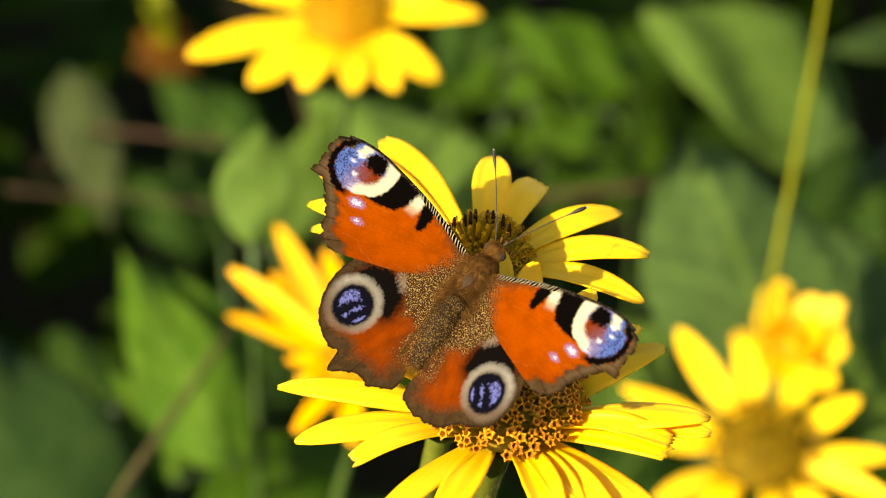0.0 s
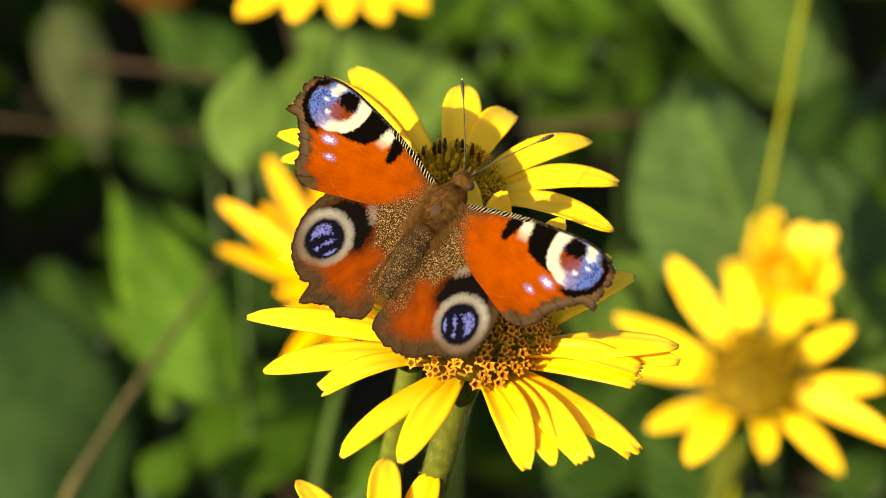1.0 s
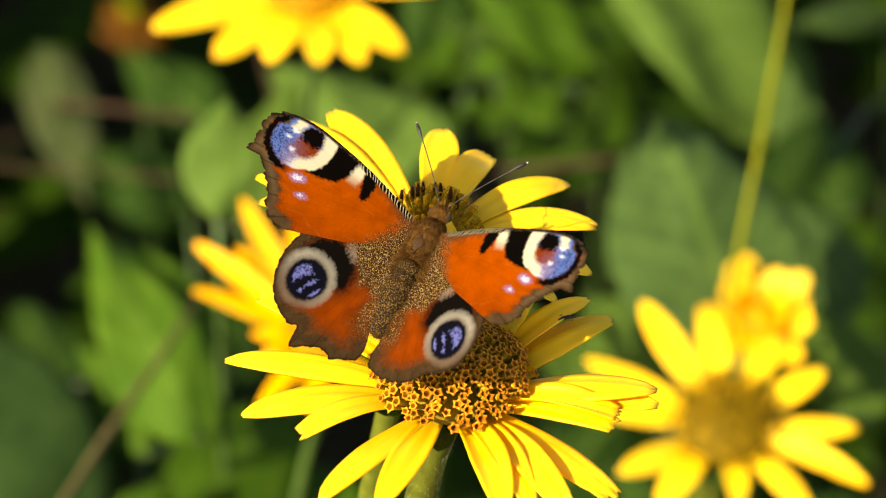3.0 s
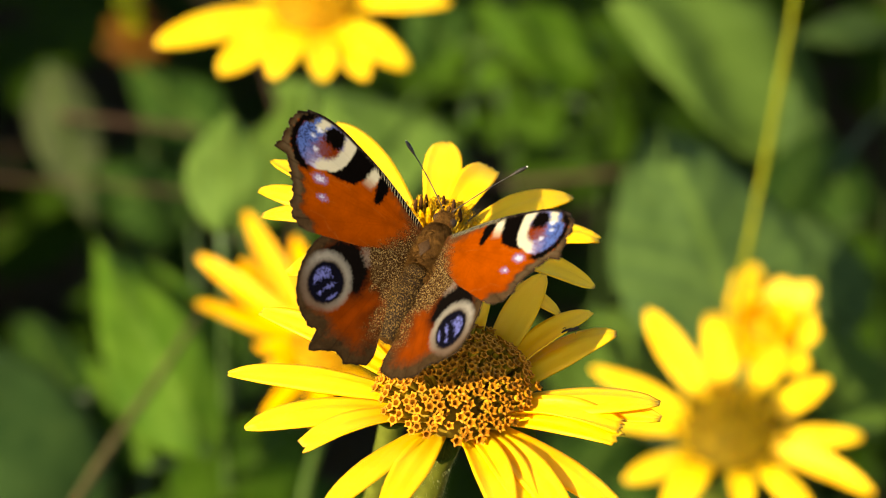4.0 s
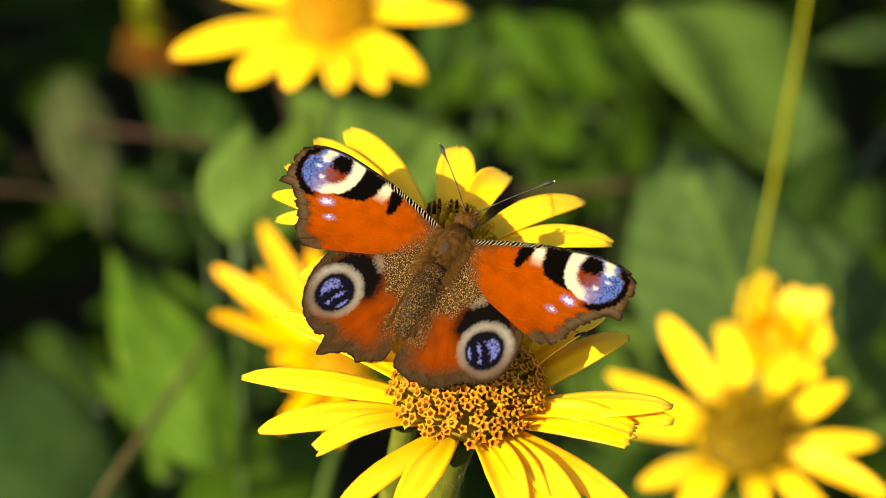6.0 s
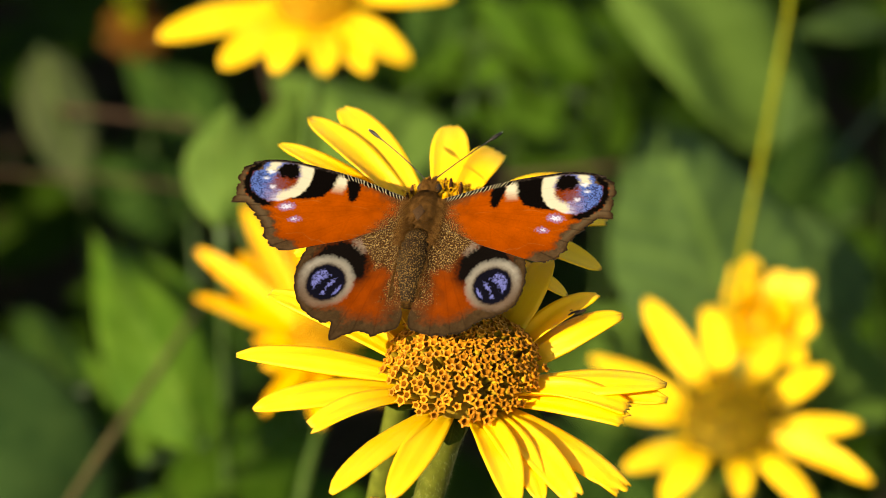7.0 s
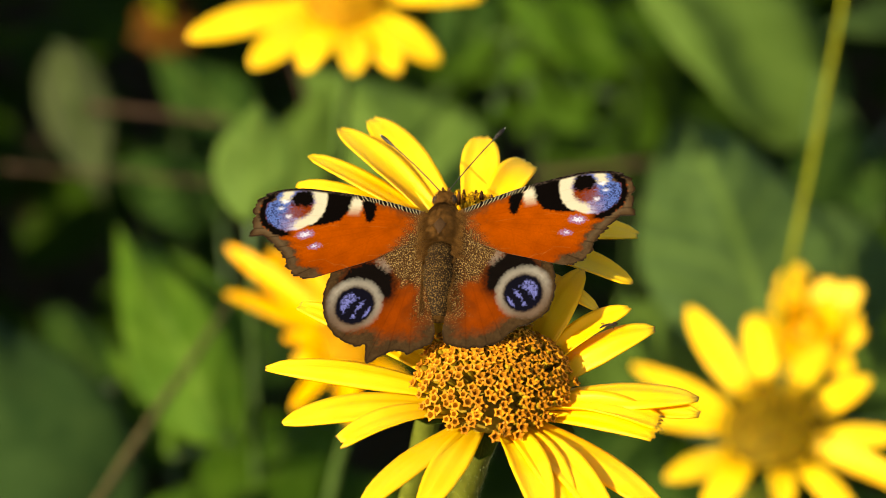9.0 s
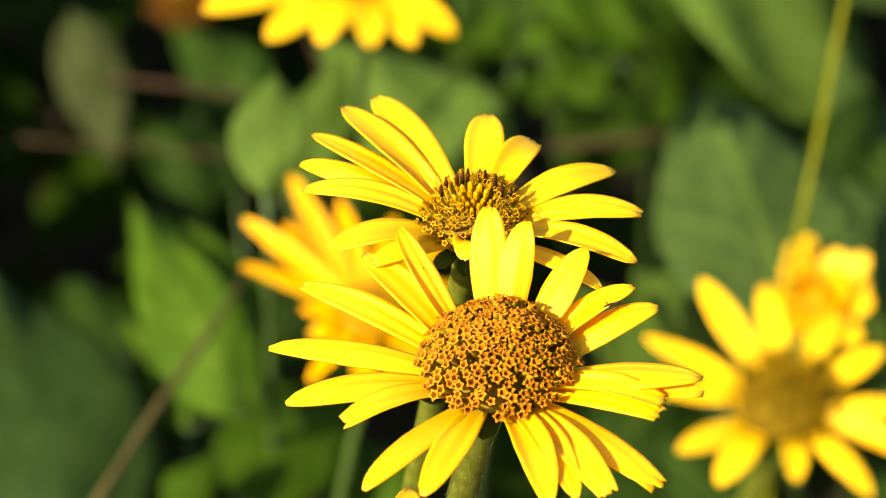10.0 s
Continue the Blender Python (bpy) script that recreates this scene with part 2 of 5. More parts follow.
ABDOMEN = plain("abdomen_scales", [(0.52, (0.012, 0.005, 0.0014)), (0.63, (0.135, 0.074, 0.019))], 5800, 0.7, spec=0.05)
FEELER = plain("feeler", [(0.4, (0.010, 0.007, 0.005)), (0.66, (0.050, 0.040, 0.030))], 1800, 0.55, spec=0.18)
PLATE = plain("plate", [(0.3, (0.018, 0.0085, 0.003)), (0.7, (0.036, 0.017, 0.006))], 2500, 0.6, spec=0.05)
PALE = plain("pale_tip", [(0.3, (0.5, 0.42, 0.3)), (0.7, (0.7, 0.6, 0.45))], 900, 0.6)


# ------------------------------------------------------------ building helpers
def link_mesh(name, verts, faces, mats, parent=None, label="", uvs=None, slots=None, smooth=True):
    me = bpy.data.meshes.new(name)
    me.from_pydata([tuple(v) for v in verts], [], [tuple(q) for q in faces])
    for m in (mats if isinstance(mats, (list, tuple)) else [mats]):
        me.materials.append(m)
    if smooth:
        me.polygons.foreach_set("use_smooth", [True] * len(me.polygons))
    if slots is not None:
        me.polygons.foreach_set("material_index", slots)
    if uvs is not None:
        layer = me.uv_layers.new(name="UVMap")
        idx = np.empty(len(me.loops), dtype=np.int32)
        me.loops.foreach_get("vertex_index", idx)
        layer.data.foreach_set("uv", np.asarray(uvs, dtype=np.float32)[idx].ravel())
    me.update()
    ob = new(name, me)
    if parent:
        ob.parent = parent
    if label:
        tagged(ob, label)
    return ob


def part(name, bm, mat, parent, label=""):
    me = bpy.data.meshes.new(name)
    bm.to_mesh(me)
    bm.free()
    me.materials.append(mat)
    me.polygons.foreach_set("use_smooth", [True] * len(me.polygons))
    ob = new(name, me)
    ob.parent = parent
    if label:
        tagged(ob, label)
    return ob


def empty(name, m, label, category, group="", kind=""):
    ob = new(name)
    ob.empty_display_size = 0.01
    ob.matrix_basis = m
    return tagged(ob, label, category, group, kind)


def tube(points, radii, sides=8, wobble=0.0, rnd=None):
    """Vertices and faces of a closed tube along points."""
    pts = [Vector(p) for p in points]
    verts, faces = [], []
    ref = Vector((0.31, 0.22, 0.93))
    for i, p in enumerate(pts):
        d = (pts[min(i + 1, len(pts) - 1)] - pts[max(i - 1, 0)]).normalized()
        a = d.cross(ref)
        if a.length < 0.1:
            a = d.cross(Vector((1, 0, 0)))
        a.normalize()
        b = d.cross(a)
        for k in range(sides):
            an = 2 * math.pi * k / sides
            r = radii[i] * (1 + (rnd.uniform(-wobble, wobble) if rnd else 0))
            verts.append(p + (a * math.cos(an) + b * math.sin(an)) * r)
    for i in range(len(pts) - 1):
        for k in range(sides):
            k2 = (k + 1) % sides
            faces.append((i * sides + k, i * sides + k2, (i + 1) * sides + k2, (i + 1) * sides + k))
    faces.append(tuple(range(sides))[::-1])
    faces.append(tuple((len(pts) - 1) * sides + k for k in range(sides)))
    return verts, faces


def bezier(a, b, c, n):
    a, b, c = Vector(a), Vector(b), Vector(c)
    return [a * (1 - s) ** 2 + b * 2 * s * (1 - s) + c * s * s for s in (i / n for i in range(n + 1))]


def blade(line, side_dirs, widths, thick, across, relief, rnd=None, ragged=0.0):
    """A thin closed blade: a sheet along a line with two faces and an edge. Returns verts, faces, uvs."""
    n, m = len(line), across + 1
    top, bot, uvs = [], [], []
    for i, p in enumerate(line):
        d = (line[min(i + 1, n - 1)] - line[max(i - 1, 0)]).normalized()
        s = side_dirs[i] - d * side_dirs[i].dot(d)
        s.normalize()
        nor = s.cross(d)
        for j in range(m):
            v = 2 * j / across - 1
            q = p + s * (v * widths[i]) + nor * relief(i / (n - 1), v)
            if ragged and rnd and i >= n - 3:
                q += d * rnd.uniform(-ragged, ragged * 0.3) * (i - n + 4) / 3
            top.append(q + nor * thick)
            bot.append(q - nor * thick)
            uvs.append((i / (n - 1), j / across))
    off = n * m
    faces = []
    for i in range(n - 1):
        for j in range(across):
            a, b, c, e = i * m + j, i * m + j + 1, (i + 1) * m + j + 1, (i + 1) * m + j
            faces += [(a, b, c, e), (off + a, off + e, off + c, off + b)]
        for j in (0, across):
            a, e = i * m + j, (i + 1) * m + j
            faces.append((a, e, off + e, off + a) if j == 0 else (e, a, off + a, off + e))
    for i in (0, n - 1):
        for j in range(across):
            a, b = i * m + j, i * m + j + 1
            faces.append((b, a, off + a, off + b) if i == 0 else (a, b, off + b, off + a))
    return top + bot, faces, uvs + uvs


def petal_profile(s):
    rise = 0.42 + 0.58 * min(1.0, s / 0.5) ** 0.8
    if s > 0.55:
        rise *= max(0.0, 1 - ((s - 0.55) / 0.455) ** 2.3) ** 0.62
    return rise


# ------------------------------------------------------------ the ground
def build_ground():
    n = 60
    edges = [-300, -60, -12, -4] + [-2 + 4 * i / n for i in range(n + 1)] + [4, 12, 60, 300]
    verts = [(x, y, 0.02 * noise.noise((x * 3, y * 3, 0)) + 0.008 * noise.noise((x * 14, y * 14, 4))) for y in edges for x in edges]
    k = len(edges)
    faces = [(j * k + i, j * k + i + 1, (j + 1) * k + i + 1, (j + 1) * k + i) for j in range(k - 1) for i in range(k - 1)]
    tagged(link_mesh("ground", verts, faces, SOIL), "dark crumbly garden soil under the flower bed", "soil", kind="structure")


build_ground()


# ------------------------------------------------------------ flowers
def floret_mesh(lip, height, mats, lobes=5):
    """A small tube that opens into a star."""
    verts, faces, slots = [], [], []
    rings = ((0.36, 0.0), (0.54, 0.83))
    k = lobes * 2
    for r, z in rings:
        verts += [(lip * r * math.cos(math.pi * i / lobes), lip * r * math.sin(math.pi * i / lobes), height * z) for i in range(k)]
    for i in range(k):
        out = i % 2 == 0
        r, z = (1.0, 0.96) if out else (0.64, 0.91)
        verts.append((lip * r * math.cos(math.pi * i / lobes), lip * r * math.sin(math.pi * i / lobes), height * z))
    for i in range(k):
        r, z = (0.50, 0.95) if i % 2 == 0 else (0.46, 0.92)
        verts.append((lip * r * math.cos(math.pi * i / lobes), lip * r * math.sin(math.pi * i / lobes), height * z))
    verts.append((0, 0, height * 0.66))
    for j in range(3):
        for i in range(k):
            i2 = (i + 1) % k
            faces.append((j * k + i, j * k + i2, (j + 1) * k + i2, (j + 1) * k + i))
            slots.append(1 if j == 0 else 0)
    for i in range(k):
        faces.append((3 * k + i, 3 * k + (i + 1) % k, 4 * k))
        slots.append(2)
    me = bpy.data.meshes.new("floret")
    me.from_pydata(verts, [], faces)
    for m in mats:
        me.materials.append(m)
    me.polygons.foreach_set("material_index", slots)
    return me


FLORET_OPEN = floret_mesh(0.00091, 0.0038, (FLORET, TUBE, THROAT))
FLORET_FADED = floret_mesh(0.00082, 0.0036, (FLORET_BROWN, FLORET_BROWN, THROAT))
FLORET_SMALL = floret_mesh(0.00062, 0.0026, (FLORET_YOUNG, TUBE, THROAT))


def curl_mesh():
    """A young floret with the two curled arms of its style."""
    me = floret_mesh(0.00050, 0.0024, (FLORET_YOUNG, TUBE, THROAT))
    bm = bmesh.new()
    bm.from_mesh(me)
    for turn in (0.4, 3.3):
        line = [(0, 0, 0.0018), (0, 0, 0.0029)]
        for k in range(1, 6):
            a = k * 0.85
            r = 0.00036 * (1 - 0.05 * k)
            x = 0.00036 - r * math.cos(a)
            line.append((x * math.cos(turn), x * math.sin(turn), 0.0029 + r * math.sin(a)))
        v, f = tube(line, [0.00009] * 6 + [0.00005], 4)
        vs = [bm.verts.new(p) for p in v]
        for q in f:
            bm.faces.new([vs[i] for i in q]).material_index = 0
    bm.to_mesh(me)
    bm.free()
    return me


FLORET_CURL = curl_mesh()


def bud_mesh():
    verts, faces = tube([(0, 0, 0), (0, 0, 0.0012), (0, 0, 0.002), (0, 0, 0.0024)], [0.0003, 0.00045, 0.00038, 0.0001], 6)
    me = bpy.data.meshes.new("bud")
    me.from_pydata(verts, [], faces)
    me.materials.append(FLORET_YOUNG)
    return me


BUD = bud_mesh()


def hairs(name, parent, surface, count, length, seed, mat, label):
    """Fine hairs over a body: surface(rnd) gives a root and a direction."""
    rnd = random.Random(seed)
    verts, faces = [], []
    for _ in range(count):
        p, d = surface(rnd)
        s = d.cross(Vector((rnd.uniform(-1, 1), rnd.uniform(-1, 1), rnd.uniform(-1, 1)))).normalized() * 0.000018
        l = length * rnd.uniform(0.5, 1.2)
        i = len(verts)
        verts += [p - s, p + s, p + d * l + Vector((0, -0.25 * l, 0))]
        faces.append((i, i + 1, i + 2))
    ob = link_mesh(name, verts, faces, mat, parent, label)
    return tagged(ob, kind="stuff")


def flower(label, centre, tilt, petals, disc_r, disc_h, florets, stem_r=0.0017, petal_mat=None, petal_label="", young=0.0,
           lean=0.0, seed=1, foot=(0.0, 0.02), anthers=0, disc_mat=None, stem_mat=None, arch=0.0022, detail=14, group="yellow flowers", stem_bend=(0.0, 0.004), size=1.0, open_floret=None, taper=0.0, clefts=(), dome=2.0, neck_lean=0.0, downy=0, sunk=0.0):
    """A daisy-like flower on its stem. petals: azimuth, reach, height of the tip and width, in degrees and millimetres."""
    rnd = random.Random(seed)
    petal_mat = petal_mat or PETAL
    disc_r, disc_h = disc_r * size, disc_h * size
    c = Vector(centre)
    base = Vector((c.x + foot[0], c.y + foot[1], 0.0))
    thing = empty("flower", Matrix.Translation(base), label, "flower", group)
    head = Matrix.Translation(c - base) @ Euler((radians(tilt), radians(lean), 0)).to_matrix().to_4x4()
    # stem
    up = head.to_3x3() @ Vector((0, 0, 1))
    neck = head.translation - up * 0.003
    side = Vector((neck_lean, 0, 0))
    line = bezier((0, 0, -0.01), (stem_bend[0], stem_bend[1], 0.35), neck - up * 0.03 + side, 14) + bezier(neck - up * 0.028 + side * 0.93, neck - up * 0.012 + side * 0.42, neck, 5)[1:]
    radii = [stem_r * (1.35 - 0.35 * i / len(line)) for i in range(len(line))]
    radii[-1], radii[-2] = stem_r * 2.0, stem_r * 1.25
    v, f = tube(line, radii, 10, 0.06, rnd)
    stem = link_mesh("stem", v, f, stem_mat or STEM, thing, "ribbed flower stem")
    if downy:
        def skin(r):
            k = r.randrange(14, len(line) - 1)
            an = r.uniform(0, 2 * math.pi)
            out = Vector((math.cos(an), math.sin(an), 0))
            return line[k].lerp(line[k + 1], r.random()) + out * stem_r * 1.05, (out + Vector((0, 0, -0.3))).normalized()
        hairs("down", stem, skin, downy, 0.0006, seed, DOWN, "short pale hairs along the stem")
    # the green cup of bracts
    v, f = tube([head @ Vector((0, 0, z)) for z in (-0.0045, -0.003, -0.0012, 0.0004)], [stem_r * 1.4, disc_r * 0.5, disc_r * 0.72, disc_r * 0.76], 16)
    link_mesh("cup", v, f, STEM, thing)
    for k in range(11):
        an = 2 * math.pi * k / 11 + rnd.uniform(-0.15, 0.15)
        d, sd = Vector((math.cos(an), math.sin(an), 0)), Vector((-math.sin(an), math.cos(an), 0))
        ln = [head @ p for p in bezier(d * disc_r * 0.5 + Vector((0, 0, -0.003)), d * disc_r * 1.0 + Vector((0, 0, -0.0028)), d * disc_r * rnd.uniform(1.25, 1.5) + Vector((0, 0, -0.002 - rnd.uniform(0, 0.002))), 6)]
        sd = head.to_3x3() @ sd
        w = [disc_r * 0.2 * petal_profile(i / 6) + 0.0001 for i in range(7)]
        v, f, uv = blade(ln, [sd] * 7, w, 0.00015, 4, lambda s, t: -0.0002 * t * t)
        link_mesh("bract", v, f, LEAF["mid"], thing, uvs=uv)
    # petals
    for i, row in enumerate(petals):
        az, reach, high, wide = row[0], row[1] * size, row[2] * size, row[3] * size
        ragged = max(0.0, row[4]) if len(row) > 4 else 0.0
        whole = len(row) > 4 and row[4] < 0
        blunt = rnd.choice((0.0, 0.0, 0.25, 0.5)) if size == 1.0 else 0.0
        blunt = 1.0 if ragged else 0.1 if whole else blunt
        nick = ragged or (0.00055 if blunt > 0.2 else 0.00025)
        an = radians(az)
        d, sd = Vector((math.cos(an), math.sin(an), 0)), Vector((-math.sin(an), math.cos(an), 0))
        r0 = disc_r * 0.74
        tip = d * reach * 0.001 + Vector((0, 0, high * 0.001))
        b0 = d * r0 + Vector((0, 0, -0.0006 - 0.0005 * (i % 2)))
        under = Vector((0, 0, -sunk))
        mid = b0.lerp(tip, 0.5) + Vector((0, 0, arch + rnd.uniform(-0.0008, 0.0012))) + sd * rnd.uniform(-0.0019, 0.0019)
        ln = [head @ p for p in bezier(b0 + under, mid + under * 0.6, tip, detail)]
        tw = rnd.uniform(-0.22, 0.22)
        sides = []
        for k in range(detail + 1):
            a = tw * k / detail
            sides.append(head.to_3x3() @ (sd * math.cos(a) + Vector((0, 0, math.sin(a)))))
        w = [wide * 0.0005 * (petal_profile(k / detail) * (1 - blunt) + petal_profile(k / detail * (0.89 if ragged else 0.93)) * blunt) * (1 - taper * max(0.0, k / detail - 0.35)) + 0.0002 for k in range(detail + 1)]
        cup, gro, ph = rnd.uniform(-0.0007, 0.0012), rnd.uniform(0.00008, 0.00022), rnd.uniform(-0.6, 0.6)
        fold, seam = (rnd.uniform(0.0006, 0.0016) if rnd.random() < 0.55 else 0.0), rnd.uniform(-0.2, 0.35)
        hang = rnd.choice((-1, 1))
        relief = lambda s, t, cup=cup, gro=gro, ph=ph, fold=fold, seam=seam, hang=hang: -fold * max(0.0, t * hang - seam) * math.sin(math.pi * min(1, 0.15 + s * 0.8)) + cup * (t * t) * math.sin(math.pi * min(1, s + 0.1)) - gro * math.cos(4.2 * math.pi * t * 0.5 + ph) * math.sin(math.pi * (0.12 + 0.85 * s))
        v, f, uv = blade(ln, sides, w, 0.00013, 8, relief, rnd, nick)
        link_mesh("petal", v, f, petal_mat, thing, petal_label, uvs=uv)
    # disc with its florets
    rings = 8
    v, f = [], []
    for j in range(rings + 1):
        r = disc_r * (1 - (j / rings) ** 1.4) * 0.93
        z = disc_h * (1 - (r / disc_r) ** dome)
        v += [head @ Vector((r * math.cos(2 * math.pi * k / 20), r * math.sin(2 * math.pi * k / 20), z if j else -0.001)) for k in range(20)]
    for j in range(rings):
        for k in range(20):
            f.append((j * 20 + k, j * 20 + (k + 1) % 20, (j + 1) * 20 + (k + 1) % 20, (j + 1) * 20 + k))
    disc = link_mesh("disc", v, f, disc_mat or DISC, thing, "domed brown flower centre")
    for k in range(florets):
        q = (k + 0.5) / florets
        r = disc_r * 1.02 * math.sqrt(q)
        an = k * 2.399963 + rnd.uniform(-0.06, 0.06)
        x, y = r * math.cos(an), r * math.sin(an)
        z = max(-0.0004, disc_h * (1 - (r / disc_r) ** dome))
        bearing = math.degrees(math.atan2(y, x))
        if rnd.random() < 0.015 or any(abs(bearing - mid_way) < half and near < r / disc_r < far for mid_way, half, near, far in clefts):
            continue
        slope = 0.85 * dome * disc_h / disc_r * (r / disc_r) ** (dome - 1)
        nrm = Vector((math.cos(an) * slope, math.sin(an) * slope, 1)).normalized()
        nrm = (nrm + Vector((rnd.uniform(-0.09, 0.09), rnd.uniform(-0.09, 0.09), 0))).normalized()
        m = head @ Matrix.Translation((x, y, z)) @ nrm.to_track_quat("Z", "Y").to_matrix().to_4x4() @ pose(0, 0, 0, 0, 0, rnd.uniform(0, 72))
        mesh = BUD if q < young else ((open_floret or FLORET_OPEN) if young == 0 else (FLORET_CURL if young > 0.01 and q < 0.72 + 0.2 * math.sin(an) else FLORET_SMALL))
        fl = new("floret", mesh)
        fl.parent = disc
        sc = rnd.uniform(0.82, 1.10)
        fl.matrix_basis = m @ Matrix.Diagonal((sc, sc, sc * rnd.uniform(0.86, 1.10), 1))
    for k in range(anthers):
        an = radians(20 + 140 * k / max(1, anthers - 1) + rnd.uniform(-8, 8))
        r = disc_r * rnd.uniform(0.5, 0.95)
        z = disc_h * (1 - (r / disc_r) ** 2) + 0.0024
        p = Vector((r * math.cos(an), r * math.sin(an), z))
        v, f = tube([head @ p, head @ (p + Vector((0, 0, 0.0014))), head @ (p + Vector((0, 0, 0.0024)))], [0.0003, 0.00034, 0.00018], 6)
        link_mesh("anther", v, f, ANTHER, disc, "dark brown anther")
    return thing


MAIN_PETALS = [
    (175, 32.8, 1.1, 4.2), (-165, 31.0, 1.0, 5.2), (-151, 25.1, 1.2, 5.0, 0.0009), (-127, 31.0, 1.0, 5.3), (-112, 28.2, 1.4, 5.1),
    (-76, 28.5, 1.7, 5.1), (-68, 28.5, 1.2, 4.6), (-60, 30.3, 1.9, 4.9, 0.0008), (-47, 32.3, 0.7, 5.5, 0.0016), (-26, 25.9, 1.7, 5.1, 0.0011),
    (-20, 25.3, 1.6, 5.1, 0.0009), (-12, 29.8, 1.1, 4.6, -1), (-8, 29.4, 2.1, 5.8, -1), (16.5, 24.3, 5.2, 5.6, -1), (29, 22.6, 5.6, 4.6, -1),
    (50, 20.2, 8.9, 5.8), (76, 18.6, 12.0, 4.9), (93, 19.9, 13.2, 5.5), (126, 24.0, 9.2, 3.9), (139, 25.7, 6.3, 5.5), (154, 31.4, 3.1, 4.4),
]
UPPER_PETALS = [
    (120, 29.7, 2.1, 5.6), (130, 30.5, 2.2, 5.1), (144, 29.8, 1.8, 4.5), (156, 28.3, 1.3, 4.3), (166, 26.0, 1.0, 4.5), (-163, 22.3, 1.0, 5.6),
    (85, 22.4, 1.6, 5.8), (63, 20.0, 0.3, 4.9, 0.0006), (27, 23.8, 0.6, 4.9), (2, 25.0, 1.0, 4.9), (-22, 25.6, 1.1, 4.9), (-40, 24.1, 1.2, 3.9),
    (-98, 11.1, 2.8, 3.7), (-141, 18.9, 2.9, 3.9),
]
RIGHT_PETALS = [
    (119, 27.6, 1.6, 5.9), (97, 22.6, 0.9, 5.7), (57, 20.5, 0.5, 5.3), (30, 20.8, 0.6, 5.1), (-4, 23.0, 1.0, 4.4), (-28, 27.0, 0.6, 4.4),
    (-54, 23.6, 1.0, 5.0), (-86, 16.3, 1.0, 4.3), (-125, 20.9, 1.4, 5.9), (-151, 21.4, 1.3, 5.3), (175, 23.0, 1.0, 4.9), (152, 26.7, 1.2, 5.3),
]
LEFT_PETALS = [
    (118, 37.4, 6.5, 6.2), (141, 36.2, 4.2, 5.4), (156, 31.1, 0.7, 5.4), (103, 29.3, 3.3, 5.8), (77, 27.2, -0.4, 5.6), (-157, 14.0, 1.9, 4.8),
    (-125, 22.0, 2.5, 5.4), (-89, 21.6, 2.9, 5.6), (24, 21.0, -0.8, 5.6), (-49, 21.0, 2.8, 5.4), (174, 15.0, 0.7, 4.4), (50, 25.0, 0.0, 5.4), (128, 30.0, 1.0, 5.0),
]
TOP_PETALS = [
    (-160, 29.5, 0.8, 6.6), (-135, 23.2, 1.1, 6.6), (-111, 19.4, 2.0, 6.2), (-85, 18.9, 2.2, 6.2), (-43, 22.9, 1.2, 7.2), (-3, 24.6, 1.0, 6.2),
    (163, 25.3, 1.0, 6.2), (119, 25.5, 1.0, 6.2), (86, 24.9, 0.9, 6.2), (49, 24.6, 0.9, 6.2), (-62, 20.0, 0.6, 5.6), (20, 24.0, 0.4, 6.0),
]
main_flower = flower("fully open yellow flower with a dome of star-shaped brown florets", (0.0077, -0.0108, 0.5868), 8, MAIN_PETALS,
                     0.0087, 0.0053, 280, 0.0021, seed=3, clefts=((62, 8, 0.42, 0.8), (-101, 3, 0.8, 1.1)), dome=2.6, taper=0.3, arch=0.0034, foot=(-0.020, 0.02), stem_bend=(0.008, -0.02), neck_lean=-0.0062, downy=900, sunk=0.0012)
upper_flower = flower("yellow flower with younger golden centre, petals spread behind the other", (0.0045, 0.0151, 0.5939), 8, UPPER_PETALS,
                      0.0064, 0.0040, 150, 0.0018, seed=5, young=0.12, taper=0.25, arch=0.0042, foot=(-0.030, 0.03), anthers=10, stem_bend=(-0.010, 0.0), neck_lean=-0.0055)
gnat = Vector((0.0243, -0.0046, 0.5934)) - main_flower.location
v, f = tube([gnat + Vector(p) * 0.0009 for p in ((-1.5, -0.35, -0.2), (-0.9, -0.2, 0.0), (-0.1, 0.0, 0.15), (0.5, 0.15, 0.2), (1.0, 0.3, 0.3), (1.3, 0.35, 0.2))], [0.0001, 0.00028, 0.00031, 0.00023, 0.00028, 0.0001], 8, 0.2, random.Random(2))
speck = link_mesh("dead_gnat", v, f, CHITIN, main_flower, "small dark dead gnat caught between two petals")
for k in range(5):
    a = gnat + Vector((-0.0008 + 0.0004 * k, 0.0, 0.0003))
    v, f = tube(bezier(a, a + Vector((0.0001, (-1) ** k * 0.0004, 0.0002)), a + Vector((-0.0003 + 0.0002 * k, (-1) ** k * 0.0006, -0.0004)), 5), [0.00006] * 6, 5)
    link_mesh("leg", v, f, CHITIN, speck)
right_flower = flower("open yellow flower with a broad brown centre", (0.0755, 0.2118, 0.4069), 22, RIGHT_PETALS,
                      0.0086, 0.0040, 110, seed=7, open_floret=FLORET_FADED, disc_mat=DISC_GOLD, foot=(-0.012, 0.03), size=1.29, taper=0.5)
flower("orange-yellow flower half hidden behind brighter petals", (-0.0168, 0.2223, 0.4229), 24, LEFT_PETALS,
                     0.0070, 0.0035, 70, seed=9, disc_mat=DISC_BRIGHT, young=0.0001, petal_mat=PETAL_ORANGE, foot=(-0.026, -0.06), size=1.0, taper=0.7, stem_mat=STEM_FRESH, stem_r=0.0012)
